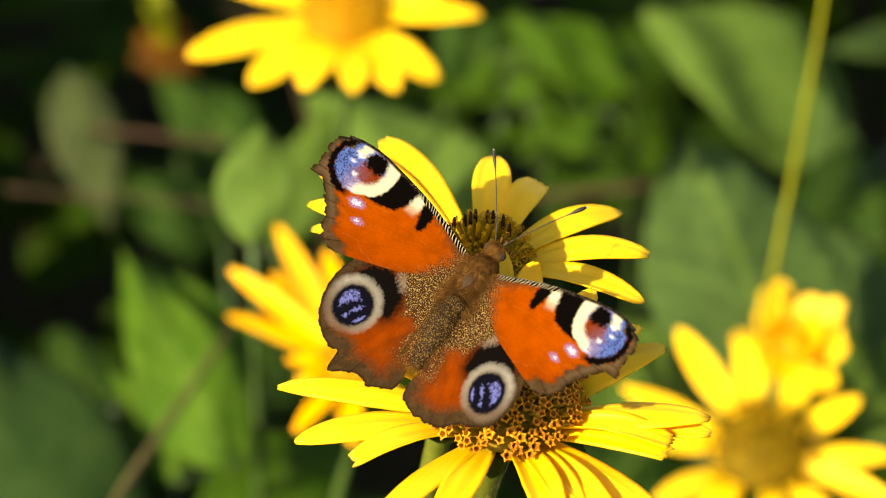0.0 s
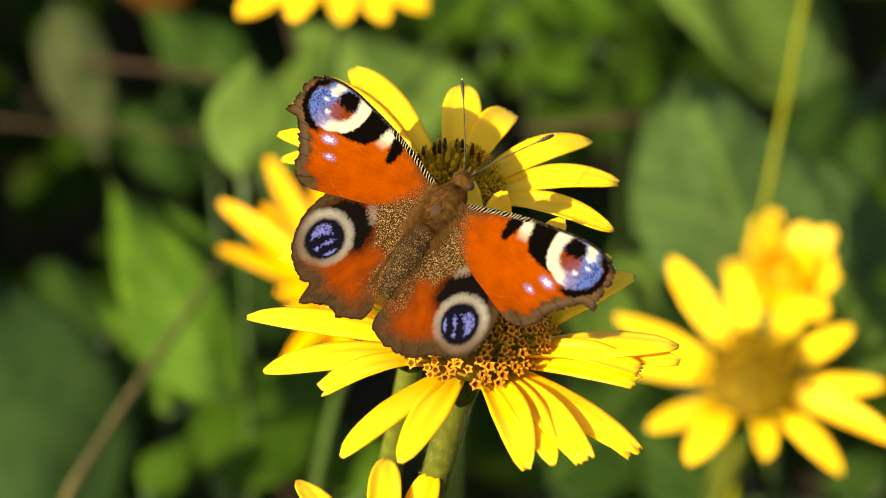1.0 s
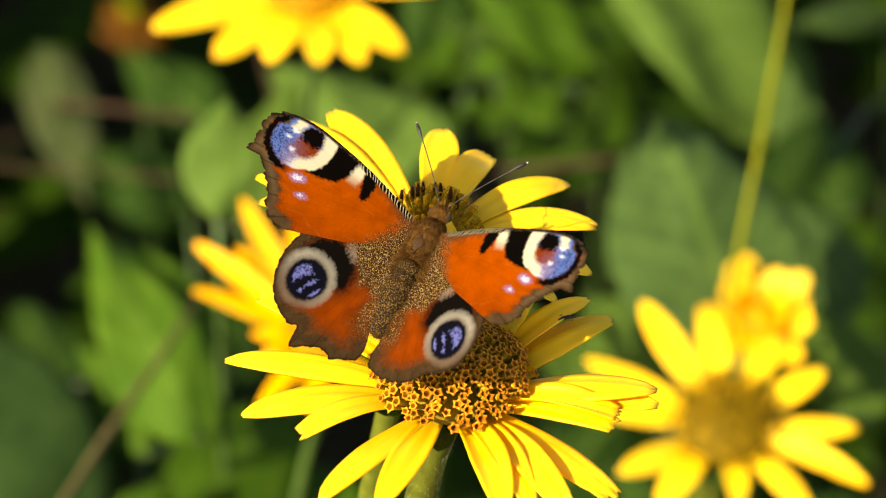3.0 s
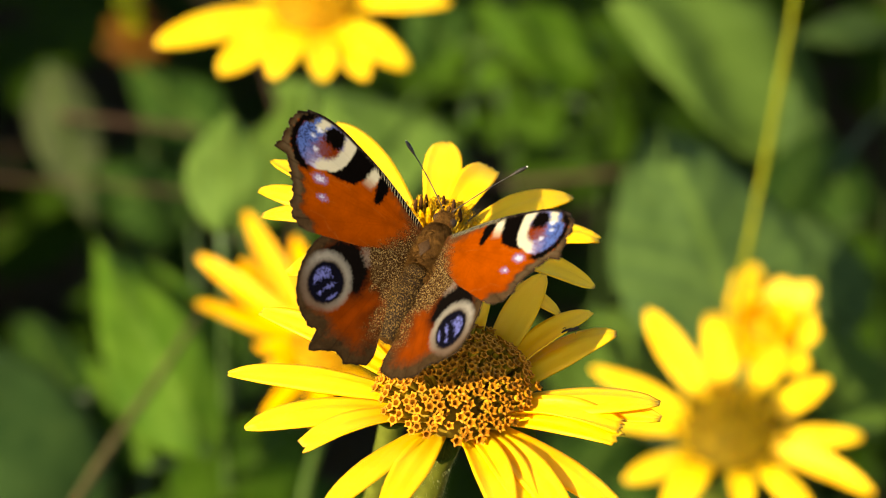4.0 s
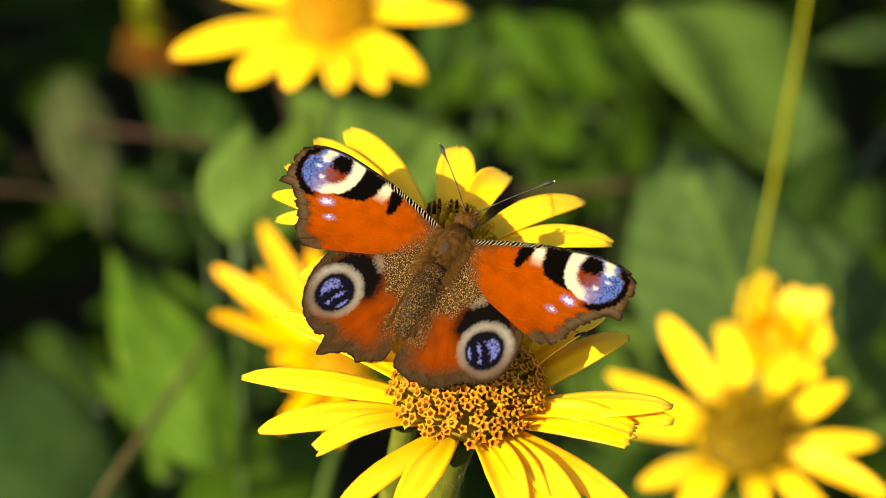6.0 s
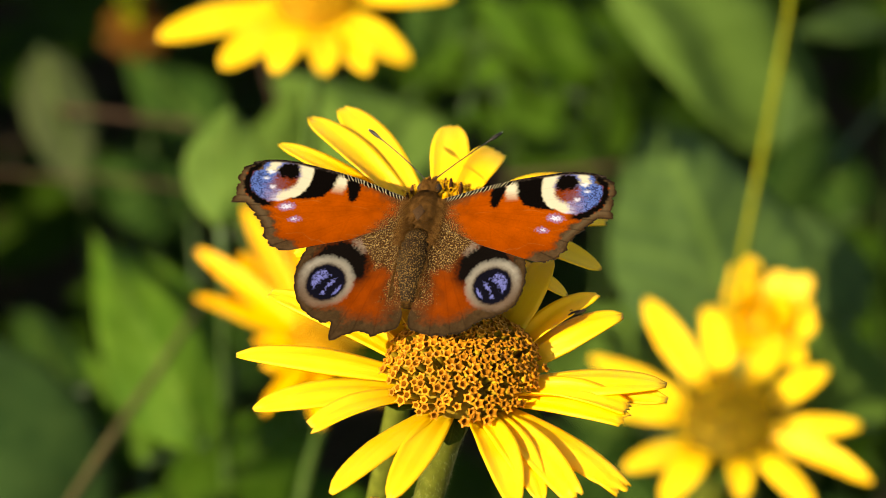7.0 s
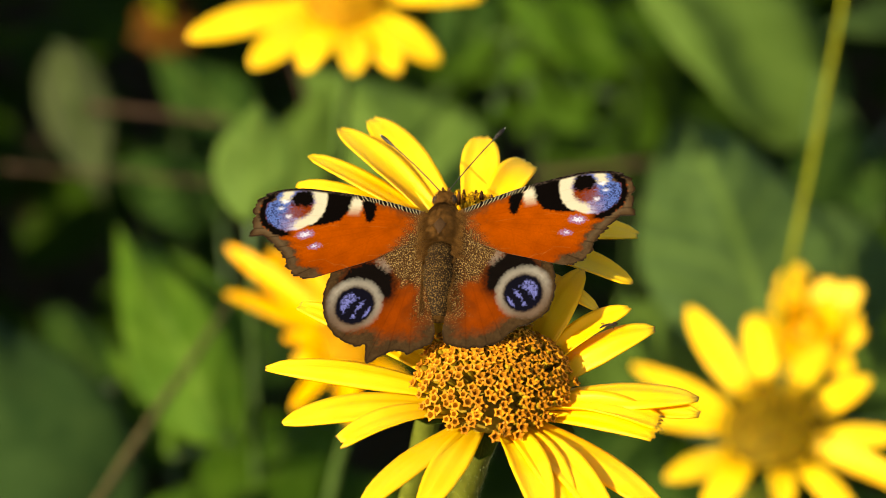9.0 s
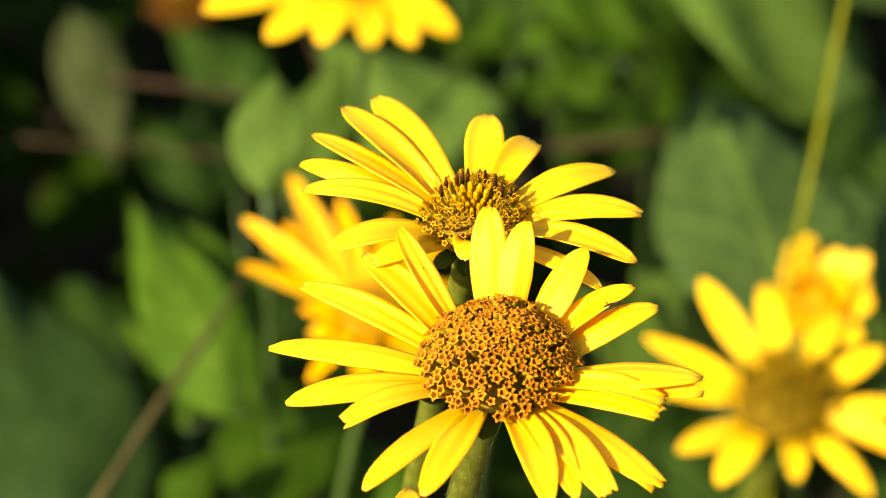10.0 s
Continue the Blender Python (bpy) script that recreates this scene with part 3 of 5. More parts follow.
top_flower = flower("large bright yellow flower with an orange centre", (-0.0186, 0.2903, 0.4723), 24, TOP_PETALS,
                    0.0085, 0.0036, 80, seed=11, disc_mat=DISC_BRIGHT, young=0.0001, stem_mat=STEM_DARK, stem_r=0.0012, foot=(-0.01, 0.05), size=1.29, taper=0.4)
low_flower = flower("yellow flower growing below the others", (-0.0050, -0.0306, 0.5556), 6,
                    [(90 + 24 * k + (k * 7) % 9, 26.5 - (k * 5) % 4, 1.0, 4.6) for k in range(15)], 0.0080, 0.0040, 90, seed=13, foot=(-0.004, 0.02))
crowded = [(27.7 * k + (k * 11) % 17, 9.0 + (k * 3) % 5, 4.5 - (k * 5) % 4, 4.8) for k in range(13)] + [(51 * k + 10, 5.4 + (k * 3) % 3, 4.6 - (k * 7) % 3, 4.2) for k in range(7)]
side_flower = flower("small half-open yellow flower with crowded upright petals", (0.0918, 0.2895, 0.3783), 30, crowded, 0.0045, 0.0015, 20, seed=15,
                     disc_mat=FLORET_YOUNG, open_floret=FLORET_SMALL, foot=(-0.02, 0.02), arch=-0.001, size=1.29)
wilted_flower = flower("wilted orange-brown flower hanging on its stem", (-0.0812, 0.5368, 0.3125), 30,
                       [(40 * k, 13.0 + k % 3, -2.5 - (k * 3) % 3, 6.0) for k in range(9)], 0.0060, 0.0045, 0, seed=17, disc_mat=WILTED, petal_mat=WILTED, stem_mat=STEM_DARK, foot=(0.0, 0.04), group="", size=0.78)
# the one petal that is left on it stands up
ln = [p - wilted_flower.location for p in bezier((-0.0814, 0.5354, 0.3141), (-0.0827, 0.5349, 0.3271), (-0.0880, 0.5463, 0.3345), 10)]
v, f, uv = blade(ln, [Vector((1, 0, 0))] * 11, [0.0036 * petal_profile(k / 10) + 0.0003 for k in range(11)], 0.00015, 6, lambda s, t: 0.0008 * t * t)
link_mesh("petal", v, f, STEM_PALE, wilted_flower, "dull yellow upright petal", uvs=uv)


# ------------------------------------------------------------ leaves and stems behind
def leaf_blade(base, tip, wide, mat, parent, facing=(0.0, -0.55, 0.85), sag=0.12, seed=0, fold=0.16, skew=0.72, point=0.35):
    rnd = random.Random(seed)
    a, b = Vector(base), Vector(tip)
    nrm = Vector(facing).normalized()
    length = (b - a).length
    mid = a.lerp(b, 0.5) + nrm * length * sag
    n = 22
    ln = bezier(a, mid, b, n)
    side = (b - a).cross(nrm).normalized() * -1
    w = []
    for i in range(n + 1):
        s = i / n
        shape = (math.sin(math.pi * min(1, s ** skew)) ** 0.75) if 0 < s < 1 else 0.0
        tooth = (1 - 0.05 * (i % 2)) * (1 - point * s * s)
        w.append(wide * 0.5 * shape * tooth + 0.0003)
    ph = rnd.uniform(0, 6)
    relief = lambda s, t: fold * wide * 0.5 * abs(t) + 0.045 * wide * math.sin(9 * s + 3 * t + ph) + 0.012 * wide * math.sin(30 * s - 8 * abs(t))
    v, f, uv = blade(ln, [side] * (n + 1), w, 0.0002, 10, relief)
    leaf = link_mesh("leaf", v, f, mat, parent, uvs=uv)
    return leaf


def leafy_plant(label, foot, leaves, mat, stem_mat=None, seed=0, facing=(0.0, -0.55, 0.85), stem_r=0.0014, group="leafy plants", skew=0.72, point=0.35, fold=0.16):
    """A plant on one stem; each leaf: its base, its tip and its width in metres."""
    thing = empty("leafy_plant", Matrix.Translation((foot[0], foot[1], 0)), label, "plant", group)
    o = Vector((foot[0], foot[1], 0))
    highest = max((Vector(l[0]) for l in leaves), key=lambda p: p.z)
    line = bezier((0, 0, -0.01), (0.0, 0.0, highest.z * 0.6), highest - o, 14)
    v, f = tube(line, [stem_r * (1.3 - 0.5 * i / 14) for i in range(15)], 8)
    link_mesh("stem", v, f, stem_mat or STEM_DARK, thing)
    for i, (a, b, w) in enumerate(leaves):
        a2, b2 = Vector(a) - o, Vector(b) - o
        if (Vector(a) - highest).length > 0.002:
            near = min(line, key=lambda p: (p - a2).length + max(0, p.z - a2.z) * 3)
            v, f = tube(bezier(near, near.lerp(a2, 0.5) + Vector((0, 0, 0.006)), a2, 6), [0.0009] * 7, 6)
            link_mesh("leaf_stalk", v, f, stem_mat or STEM_DARK, thing)
        leaf_blade(a2, b2, w, mat, thing, facing, seed=seed * 10 + i, fold=fold, skew=skew, point=point)
    return thing


leafy_plant("pale green ovate leaf standing alone on its stem", (-0.046, 0.330), [((-0.0418, 0.2871, 0.4103), (-0.0409, 0.3127, 0.4290), 0.0198)], LEAF["pale"], seed=1, skew=0.9, point=0.1)
leafy_plant("broad grey-green leaves on one stem", (0.105, 0.400), [((0.0883, 0.2825, 0.3696), (0.0650, 0.3614, 0.3939), 0.0524), ((0.1237, 0.3704, 0.3205), (0.1048, 0.4231, 0.3255), 0.0298)], LEAF["grey"], seed=2, skew=0.85, point=0.15)
leafy_plant("large matt green leaf of a tall plant", (0.150, 0.600), [((0.1291, 0.4949, 0.3055), (0.0632, 0.4919, 0.3529), 0.0488)], LEAF["soft"], seed=3, fold=0.05)
leafy_plant("bright green leaf at the back of the bed", (0.070, 0.580), [((0.0608, 0.4784, 0.3340), (0.0224, 0.4823, 0.3567), 0.0248), ((0.0382, 0.4796, 0.3013), (0.0522, 0.5018, 0.3152), 0.0102)], LEAF["fresh"], seed=23)
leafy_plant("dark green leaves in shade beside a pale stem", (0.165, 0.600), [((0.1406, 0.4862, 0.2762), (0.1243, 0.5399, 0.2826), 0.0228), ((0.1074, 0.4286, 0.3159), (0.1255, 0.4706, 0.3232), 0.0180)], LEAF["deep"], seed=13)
leafy_plant("grey-green leaf at the back of the bed", (0.170, 0.580), [((0.1482, 0.5042, 0.3357), (0.1172, 0.4851, 0.3435), 0.0126), ((0.1230, 0.4571, 0.3043), (0.1166, 0.4868, 0.3287), 0.0175)], LEAF["grey"], seed=24)
leafy_plant("large dark green leaf low in the bed", (-0.135, 0.400), [((-0.0894, 0.2698, 0.3174), (-0.1209, 0.3586, 0.3385), 0.0583)], LEAF["blue"], seed=4)
fresh_plant = leafy_plant("fresh green pointed leaves in half sun", (-0.060, 0.360), [((-0.0506, 0.2883, 0.3432), (-0.0816, 0.3527, 0.3645), 0.0274), ((-0.0438, 0.3153, 0.3466), (-0.0765, 0.3592, 0.3564), 0.0190), ((-0.0661, 0.3098, 0.3216), (-0.0847, 0.3428, 0.3334), 0.0118)], LEAF["light"], seed=5)
leafy_plant("yellow-green small leaves low on their stem", (-0.052, 0.340), [((-0.0682, 0.2748, 0.3242), (-0.0562, 0.2908, 0.3294), 0.0128), ((-0.0683, 0.3368, 0.3079), (-0.0523, 0.3544, 0.3153), 0.0106)], LEAF["fresh"], seed=15)
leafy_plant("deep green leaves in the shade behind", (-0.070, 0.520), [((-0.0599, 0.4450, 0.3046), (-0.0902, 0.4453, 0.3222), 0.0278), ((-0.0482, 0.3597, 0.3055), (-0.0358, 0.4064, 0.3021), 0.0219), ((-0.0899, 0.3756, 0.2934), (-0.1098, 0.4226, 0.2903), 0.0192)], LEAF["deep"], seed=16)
olive_plant = leafy_plant("pale olive leaf hanging from its stem", (-0.110, 0.660), [((-0.1177, 0.5559, 0.2949), (-0.1003, 0.5058, 0.2691), 0.0235)], LEAF["olive"], seed=6, facing=(0.0, -0.81, 0.58))
leafy_plant("mid-green leaf in half shade", (0.010, 0.500), [((0.0147, 0.3874, 0.3442), (-0.0358, 0.4445, 0.3554), 0.0423)], LEAF["pale"], seed=7)
leafy_plant("mid-green leaf half hidden by a paler one", (-0.020, 0.430), [((-0.0399, 0.3445, 0.3702), (-0.0255, 0.3703, 0.3978), 0.0189)], LEAF["mid"], seed=27)
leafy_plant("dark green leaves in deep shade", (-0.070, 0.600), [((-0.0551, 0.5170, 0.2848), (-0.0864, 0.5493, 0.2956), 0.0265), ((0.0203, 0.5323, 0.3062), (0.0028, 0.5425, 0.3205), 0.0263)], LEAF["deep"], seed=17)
small = random.Random(44)
crowd = []
for k in range(30):
    root = Vector((0.0435, 0.5120, 0.3060)) + Vector((small.uniform(-0.024, 0.022), small.uniform(-0.02, 0.03), small.uniform(-0.026, 0.024)))
    way = Vector((small.uniform(-1, 1), small.uniform(-0.9, 0.3), small.uniform(-0.5, 0.6))).normalized()
    long = small.uniform(0.008, 0.022)
    crowd.append((root, root + way * long, long * small.uniform(0.38, 0.6)))
leafy_plant("bright green small leaves crowded on a stem", (0.049, 0.566), crowd, LEAF["fresh"], seed=8)
leafy_plant("deep green leaves at the edge of the bed", (0.129, 0.400), [((0.1274, 0.3306, 0.3165), (0.1068, 0.3740, 0.3255), 0.0257), ((0.0699, 0.2961, 0.3541), (0.0495, 0.3424, 0.3502), 0.0245), ((0.0660, 0.3623, 0.2919), (0.0356, 0.3762, 0.3201), 0.0233)], LEAF["mid"], seed=9)
leafy_plant("plain green leaf low behind the flowers", (0.000, 0.330), [((-0.0524, 0.2919, 0.3138), (-0.0217, 0.3438, 0.3177), 0.0339), ((-0.0094, 0.3056, 0.2987), (-0.0340, 0.3412, 0.2968), 0.0194)], LEAF["fresh"], seed=19)
leafy_plant("dark leaves under the flowers", (0.060, 0.400), [((0.0829, 0.3261, 0.2757), (0.0526, 0.3647, 0.2781), 0.0262), ((0.1240, 0.3288, 0.2795), (0.1079, 0.3514, 0.2768), 0.0184), ((0.0338, 0.3520, 0.2603), (0.0719, 0.3995, 0.2752), 0.0382), ((0.0832, 0.3920, 0.2647), (0.0569, 0.4192, 0.2684), 0.0244)], LEAF["deep"], seed=20)


def stalk(label, points, radii, mat, category="stem", group=""):
    base = Vector(points[0])
    pts = []
    for i in range(len(points) - 1):
        a, b = Vector(points[i]), Vector(points[i + 1])
        pts += [a.lerp(b, k / 5) - base for k in range(5)]
    pts.append(Vector(points[-1]) - base)
    r = np.interp(np.linspace(0, 1, len(pts)), np.linspace(0, 1, len(radii)), radii)
    rnd = random.Random(len(pts))
    v, f = tube(pts, list(r), 8, 0.08, rnd)
    ob = link_mesh("plant_stem", v, f, mat)
    ob.location = base
    return tagged(ob, label, category, group)


stalk("dark purplish dry stem behind a flower", [(-0.06, 0.42, -0.01), (-0.0280, 0.3791, 0.3499), (-0.0314, 0.3866, 0.3776), (-0.0345, 0.3885, 0.3889), (-0.0370, 0.3912, 0.4012)], [0.0012, 0.0009, 0.0008], TWIG_DARK)
pale_stem = stalk("slender yellow-green stem rising behind the flowers", [(0.040, 0.06, -0.01), (0.0770, 0.2489, 0.3189), (0.0822, 0.2710, 0.4002), (0.0895, 0.2915, 0.4287), (0.0953, 0.3083, 0.4545), (0.1033, 0.3368, 0.4931), (0.1136, 0.3678, 0.5384)], [0.00110, 0.00074, 0.00062], STEM_PALE)
stalk("thin brown dry stem leaning among leaves", [(-0.17, 0.02, -0.01), (-0.105, 0.130, 0.345), (-0.0769, 0.1983, 0.3892), (-0.0637, 0.2445, 0.3851), (-0.0561, 0.2721, 0.3808), (-0.0485, 0.3092, 0.3724)], [0.0017, 0.0015, 0.00125, 0.0011, 0.0009, 0.0006], TWIG)
stalk("dry reddish twig lying across the bed", [(-0.15, 0.75, -0.01), (-0.148, 0.68, 0.16), (-0.1189, 0.4281, 0.3325), (-0.095, 0.4275, 0.3300), (-0.0869, 0.4272, 0.3312), (-0.040, 0.414, 0.333), (-0.0132, 0.4097, 0.3411), (0.0229, 0.4100, 0.3416), (0.0432, 0.4109, 0.3428), (0.0628, 0.4122, 0.3446)], [0.0016, 0.0010, 0.0006, 0.0005, 0.0006, 0.0009, 0.0012, 0.0010], TWIG_DARK)
stalk("pale dry twig among the leaves", [(-0.12, 0.78, -0.01), (-0.12, 0.70, 0.17), (-0.0949, 0.4380, 0.3463), (-0.0773, 0.4370, 0.3450), (-0.0550, 0.4354, 0.3426)], [0.0015, 0.0009, 0.0008], TWIG_DARK)


# ------------------------------------------------------------ undergrowth
def undergrowth(name, label, count, place, mat, seed, size=(0.02, 0.045)):
    rnd = random.Random(seed)
    verts, faces = [], []
    for _ in range(count):
        c = Vector(place(rnd))
        l = rnd.uniform(*size)
        w = l * rnd.uniform(0.4, 0.65)
        az = rnd.uniform(0, 2 * math.pi)
        pitch = rnd.uniform(-0.5, 0.6)
        d = Vector((math.cos(az) * math.cos(pitch), math.sin(az) * math.cos(pitch), math.sin(pitch)))
        s = d.cross(Vector((rnd.uniform(-0.3, 0.3), rnd.uniform(-0.3, 0.3), 1))).normalized()
        nrm = s.cross(d)
        i0 = len(verts)
        for t, ww in ((0, 0.03), (0.2, 0.75), (0.45, 1.0), (0.75, 0.62), (1.0, 0.02)):
            p = c + d * (t - 0.5) * l - nrm * 0.25 * l * (t - 0.4) ** 2
            verts += [p + s * w * 0.5 * ww + nrm * 0.1 * w * ww, p, p - s * w * 0.5 * ww + nrm * 0.1 * w * ww]
        for k in range(4):
            a = i0 + 3 * k
            faces += [(a, a + 1, a + 4, a + 3), (a + 1, a + 2, a + 5, a + 4)]
    tagged(link_mesh(name, verts, faces, mat), label, "foliage", kind="stuff")


def clear_of_view(x, y, z, least):
    """Whether a leaf at this place stays behind the flowers, as the bed seen from above leaves it."""
    steep = math.degrees(math.atan2(EYE[2] - z, y - EYE[1]))
    depth = (y - EYE[1]) * 0.8137 + (EYE[2] - z) * 0.5812
    return abs(x) > 0.24 or not 24 < steep < 47 or depth > least


def place_back(r):
    while True:
        x, y, z = r.uniform(-0.6, 0.6), r.uniform(0.25, 1.4), r.uniform(0.02, 0.46)
        if clear_of_view(x, y, z, 1.22) and noise.noise((x * 9, y * 9, z * 9)) > -0.12:
            return x, y, z


def place_low(r):
    while True:
        x, y, z = r.uniform(-0.6, 0.6), r.uniform(-0.5, 0.6), r.uniform(0.02, 0.36)
        if clear_of_view(x, y, z, 1.2) and (math.hypot(x, y + 0.42) > 0.1 or z < 0.3):
            return x, y, z


# out-of-view leaves blocking the sun, with a gap towards the olive leaf
def place_shading(r):
    while True:
        x, y, z = r.uniform(-0.65, -0.17), r.uniform(0.37, 0.90), r.uniform(0.05, 0.74)
        reach = (Vector((x, y, z)) - Vector((-0.112, 0.555, 0.27))).cross(SUN_FROM).length
        if reach > 0.045 and x < -0.125 - 0.13 * max(0, y) and z < 0.78 - 0.4 * abs(x + 0.40) and noise.noise((x * 7, y * 7, z * 7)) > -0.2:
            return x, y, z


# added only to cast shade on the left background, never seen itself
undergrowth("tall_foliage", "unseen leafy growth added to shade the left background", 1300, place_shading, UNDER, 23, (0.03, 0.06))
def place_around(r):
    while True:
        x, y, z = r.uniform(-2.4, 2.4), r.uniform(-2.0, 2.8), r.uniform(0.01, 0.32)
        far = math.hypot(x, y - 0.3)
        if 0.75 < far < 2.4 and r.random() < 1.35 - far * 0.5 and clear_of_view(x, y, z, 1.4) and math.hypot(x, y + 0.42) > 0.5:
            return x, y, z * (1.2 - 0.3 * far)


undergrowth("garden_foliage", "low green growth spreading round the flower bed", 4200, place_around, UNDER, 24, (0.06, 0.14))
undergrowth("undergrowth", "dense dark green foliage filling the bed behind", 2600, place_back, UNDER, 21, (0.035, 0.085))
undergrowth("low_foliage", "low dark leaves covering the soil under the flowers", 1100, place_low, UNDER, 22, (0.03, 0.07))


# ------------------------------------------------------------ the butterfly
def smooth_closed(points, per):
    """A Catmull-Rom curve through the corner points of a wing."""
    p = np.array(points, dtype=float)
    out = []
    n = len(p)
    for i in range(n):
        a, b, c, d = p[(i - 1) % n], p[i], p[(i + 1) % n], p[(i + 2) % n]
        for k in range(per):
            t = k / per
            out.append(0.5 * (2 * b + (c - a) * t + (2 * a - 5 * b + 4 * c - d) * t * t + (3 * b - a - 3 * c + d) * t ** 3))
    return np.array(out)


def to_line(u, v, pts):
    """Distance to a chain of points."""
    best = np.full(u.shape, 1e9)
    for (x0, y0), (x1, y1) in zip(pts[:-1], pts[1:]):
        dx, dy = x1 - x0, y1 - y0
        t = np.clip(((u - x0) * dx + (v - y0) * dy) / (dx * dx + dy * dy + 1e-9), 0, 1)
        best = np.minimum(best, np.hypot(u - x0 - t * dx, v - y0 - t * dy))
    return best


def in_shape(u, v, pts):
    """Signed distance to a closed shape, negative inside."""
    pts = list(pts) + [pts[0]]
    inside = np.zeros(u.shape, bool)
    for (x0, y0), (x1, y1) in zip(pts[:-1], pts[1:]):
        cross = (y0 > v) != (y1 > v)
        xx = x0 + (v - y0) * (x1 - x0) / (y1 - y0 if abs(y1 - y0) > 1e-9 else 1e-9)
        inside ^= cross & (u < xx)
    d = to_line(u, v, pts)
    return np.where(inside, -d, d)


def grains(u, v, size, seed):
    """Smooth random values over the wing, grains of that size."""
    g = np.random.RandomState(seed).rand(96, 96)
    x, y = (u + 40) / size, (v + 40) / size
    i, j = np.floor(x).astype(int), np.floor(y).astype(int)
    fx, fy = x - i, y - j
    fx, fy = fx * fx * (3 - 2 * fx), fy * fy * (3 - 2 * fy)
    a = lambda p, q: g[(i + p) % 96, (j + q) % 96]
    return (a(0, 0) * (1 - fx) + a(1, 0) * fx) * (1 - fy) + (a(0, 1) * (1 - fx) + a(1, 1) * fx) * fy


def cover(col, colour, amount):
    amount = np.clip(amount, 0, 1)[:, None]
    return col * (1 - amount) + np.asarray(colour) * amount


def soft(d, w):
    return np.clip(0.5 - d / w, 0, 1)


FORE = [(0.4, 2.7), (4.1, 4.4), (7.9, 5.7), (11.2, 6.6), (15.6, 7.5), (19.2, 8.1), (22.4, 8.1), (24.6, 7.6), (26.1, 6.6), (26.7, 5.2), (26.6, 3.2), (26.7, 1.3), (26.9, 0.3), (25.0, 0.3), (23.7, -0.8), (22.5, -2.3), (21.4, -3.7), (20.7, -5.6), (19.2, -7.0), (17.4, -7.4), (15.3, -6.85), (12.1, -5.8), (8.2, -4.5), (5.0, -2.9), (0.0, -1.0)]
HIND = [(0, 0.2), (5, 1.2), (10, 0.0), (13.4, -3.5), (14.7, -6.5), (15.4, -9.3), (15.4, -12.0), (14.5, -15.0), (13.1, -16.8), (11.2, -18.1), (10.0, -18.5), (9.0, -18.3), (9.0, -20.2), (8.6, -21.4), (6.9, -20.4), (4.7, -19.5), (3.5, -19.8), (2.8, -20.2), (1.0, -19.3), (-0.5, -18.6), (-1.0, -16.8), (-0.5, -14.2), (0.5, -11.5), (0.8, -8.0), (0.2, -4.0)]
# the other hindwing has lost its tail
HIND_WORN = HIND[:8] + [(12.9, -16.2), (11.3, -17.0), (10.0, -17.3), (9.2, -17.9), (8.4, -18.5), (7.6, -19.3), (6.4, -19.6), (4.7, -19.9), (3.5, -19.7), (2.8, -19.9)] + HIND[18:]
BROWN, BLACK, CREAM = (0.060, 0.032, 0.014), (0.0030, 0.0020, 0.0016), (0.58, 0.495, 0.34)


def oval(u, v, x, y, a, b, turn=0.0):
    """Signed distance, in millimetres, to a turned ellipse, negative inside."""
    c, s = math.cos(turn), math.sin(turn)
    p, q = (u - x) * c + (v - y) * s, -(u - x) * s + (v - y) * c
    return (np.hypot(p / a, q / b) - 1) * min(a, b)


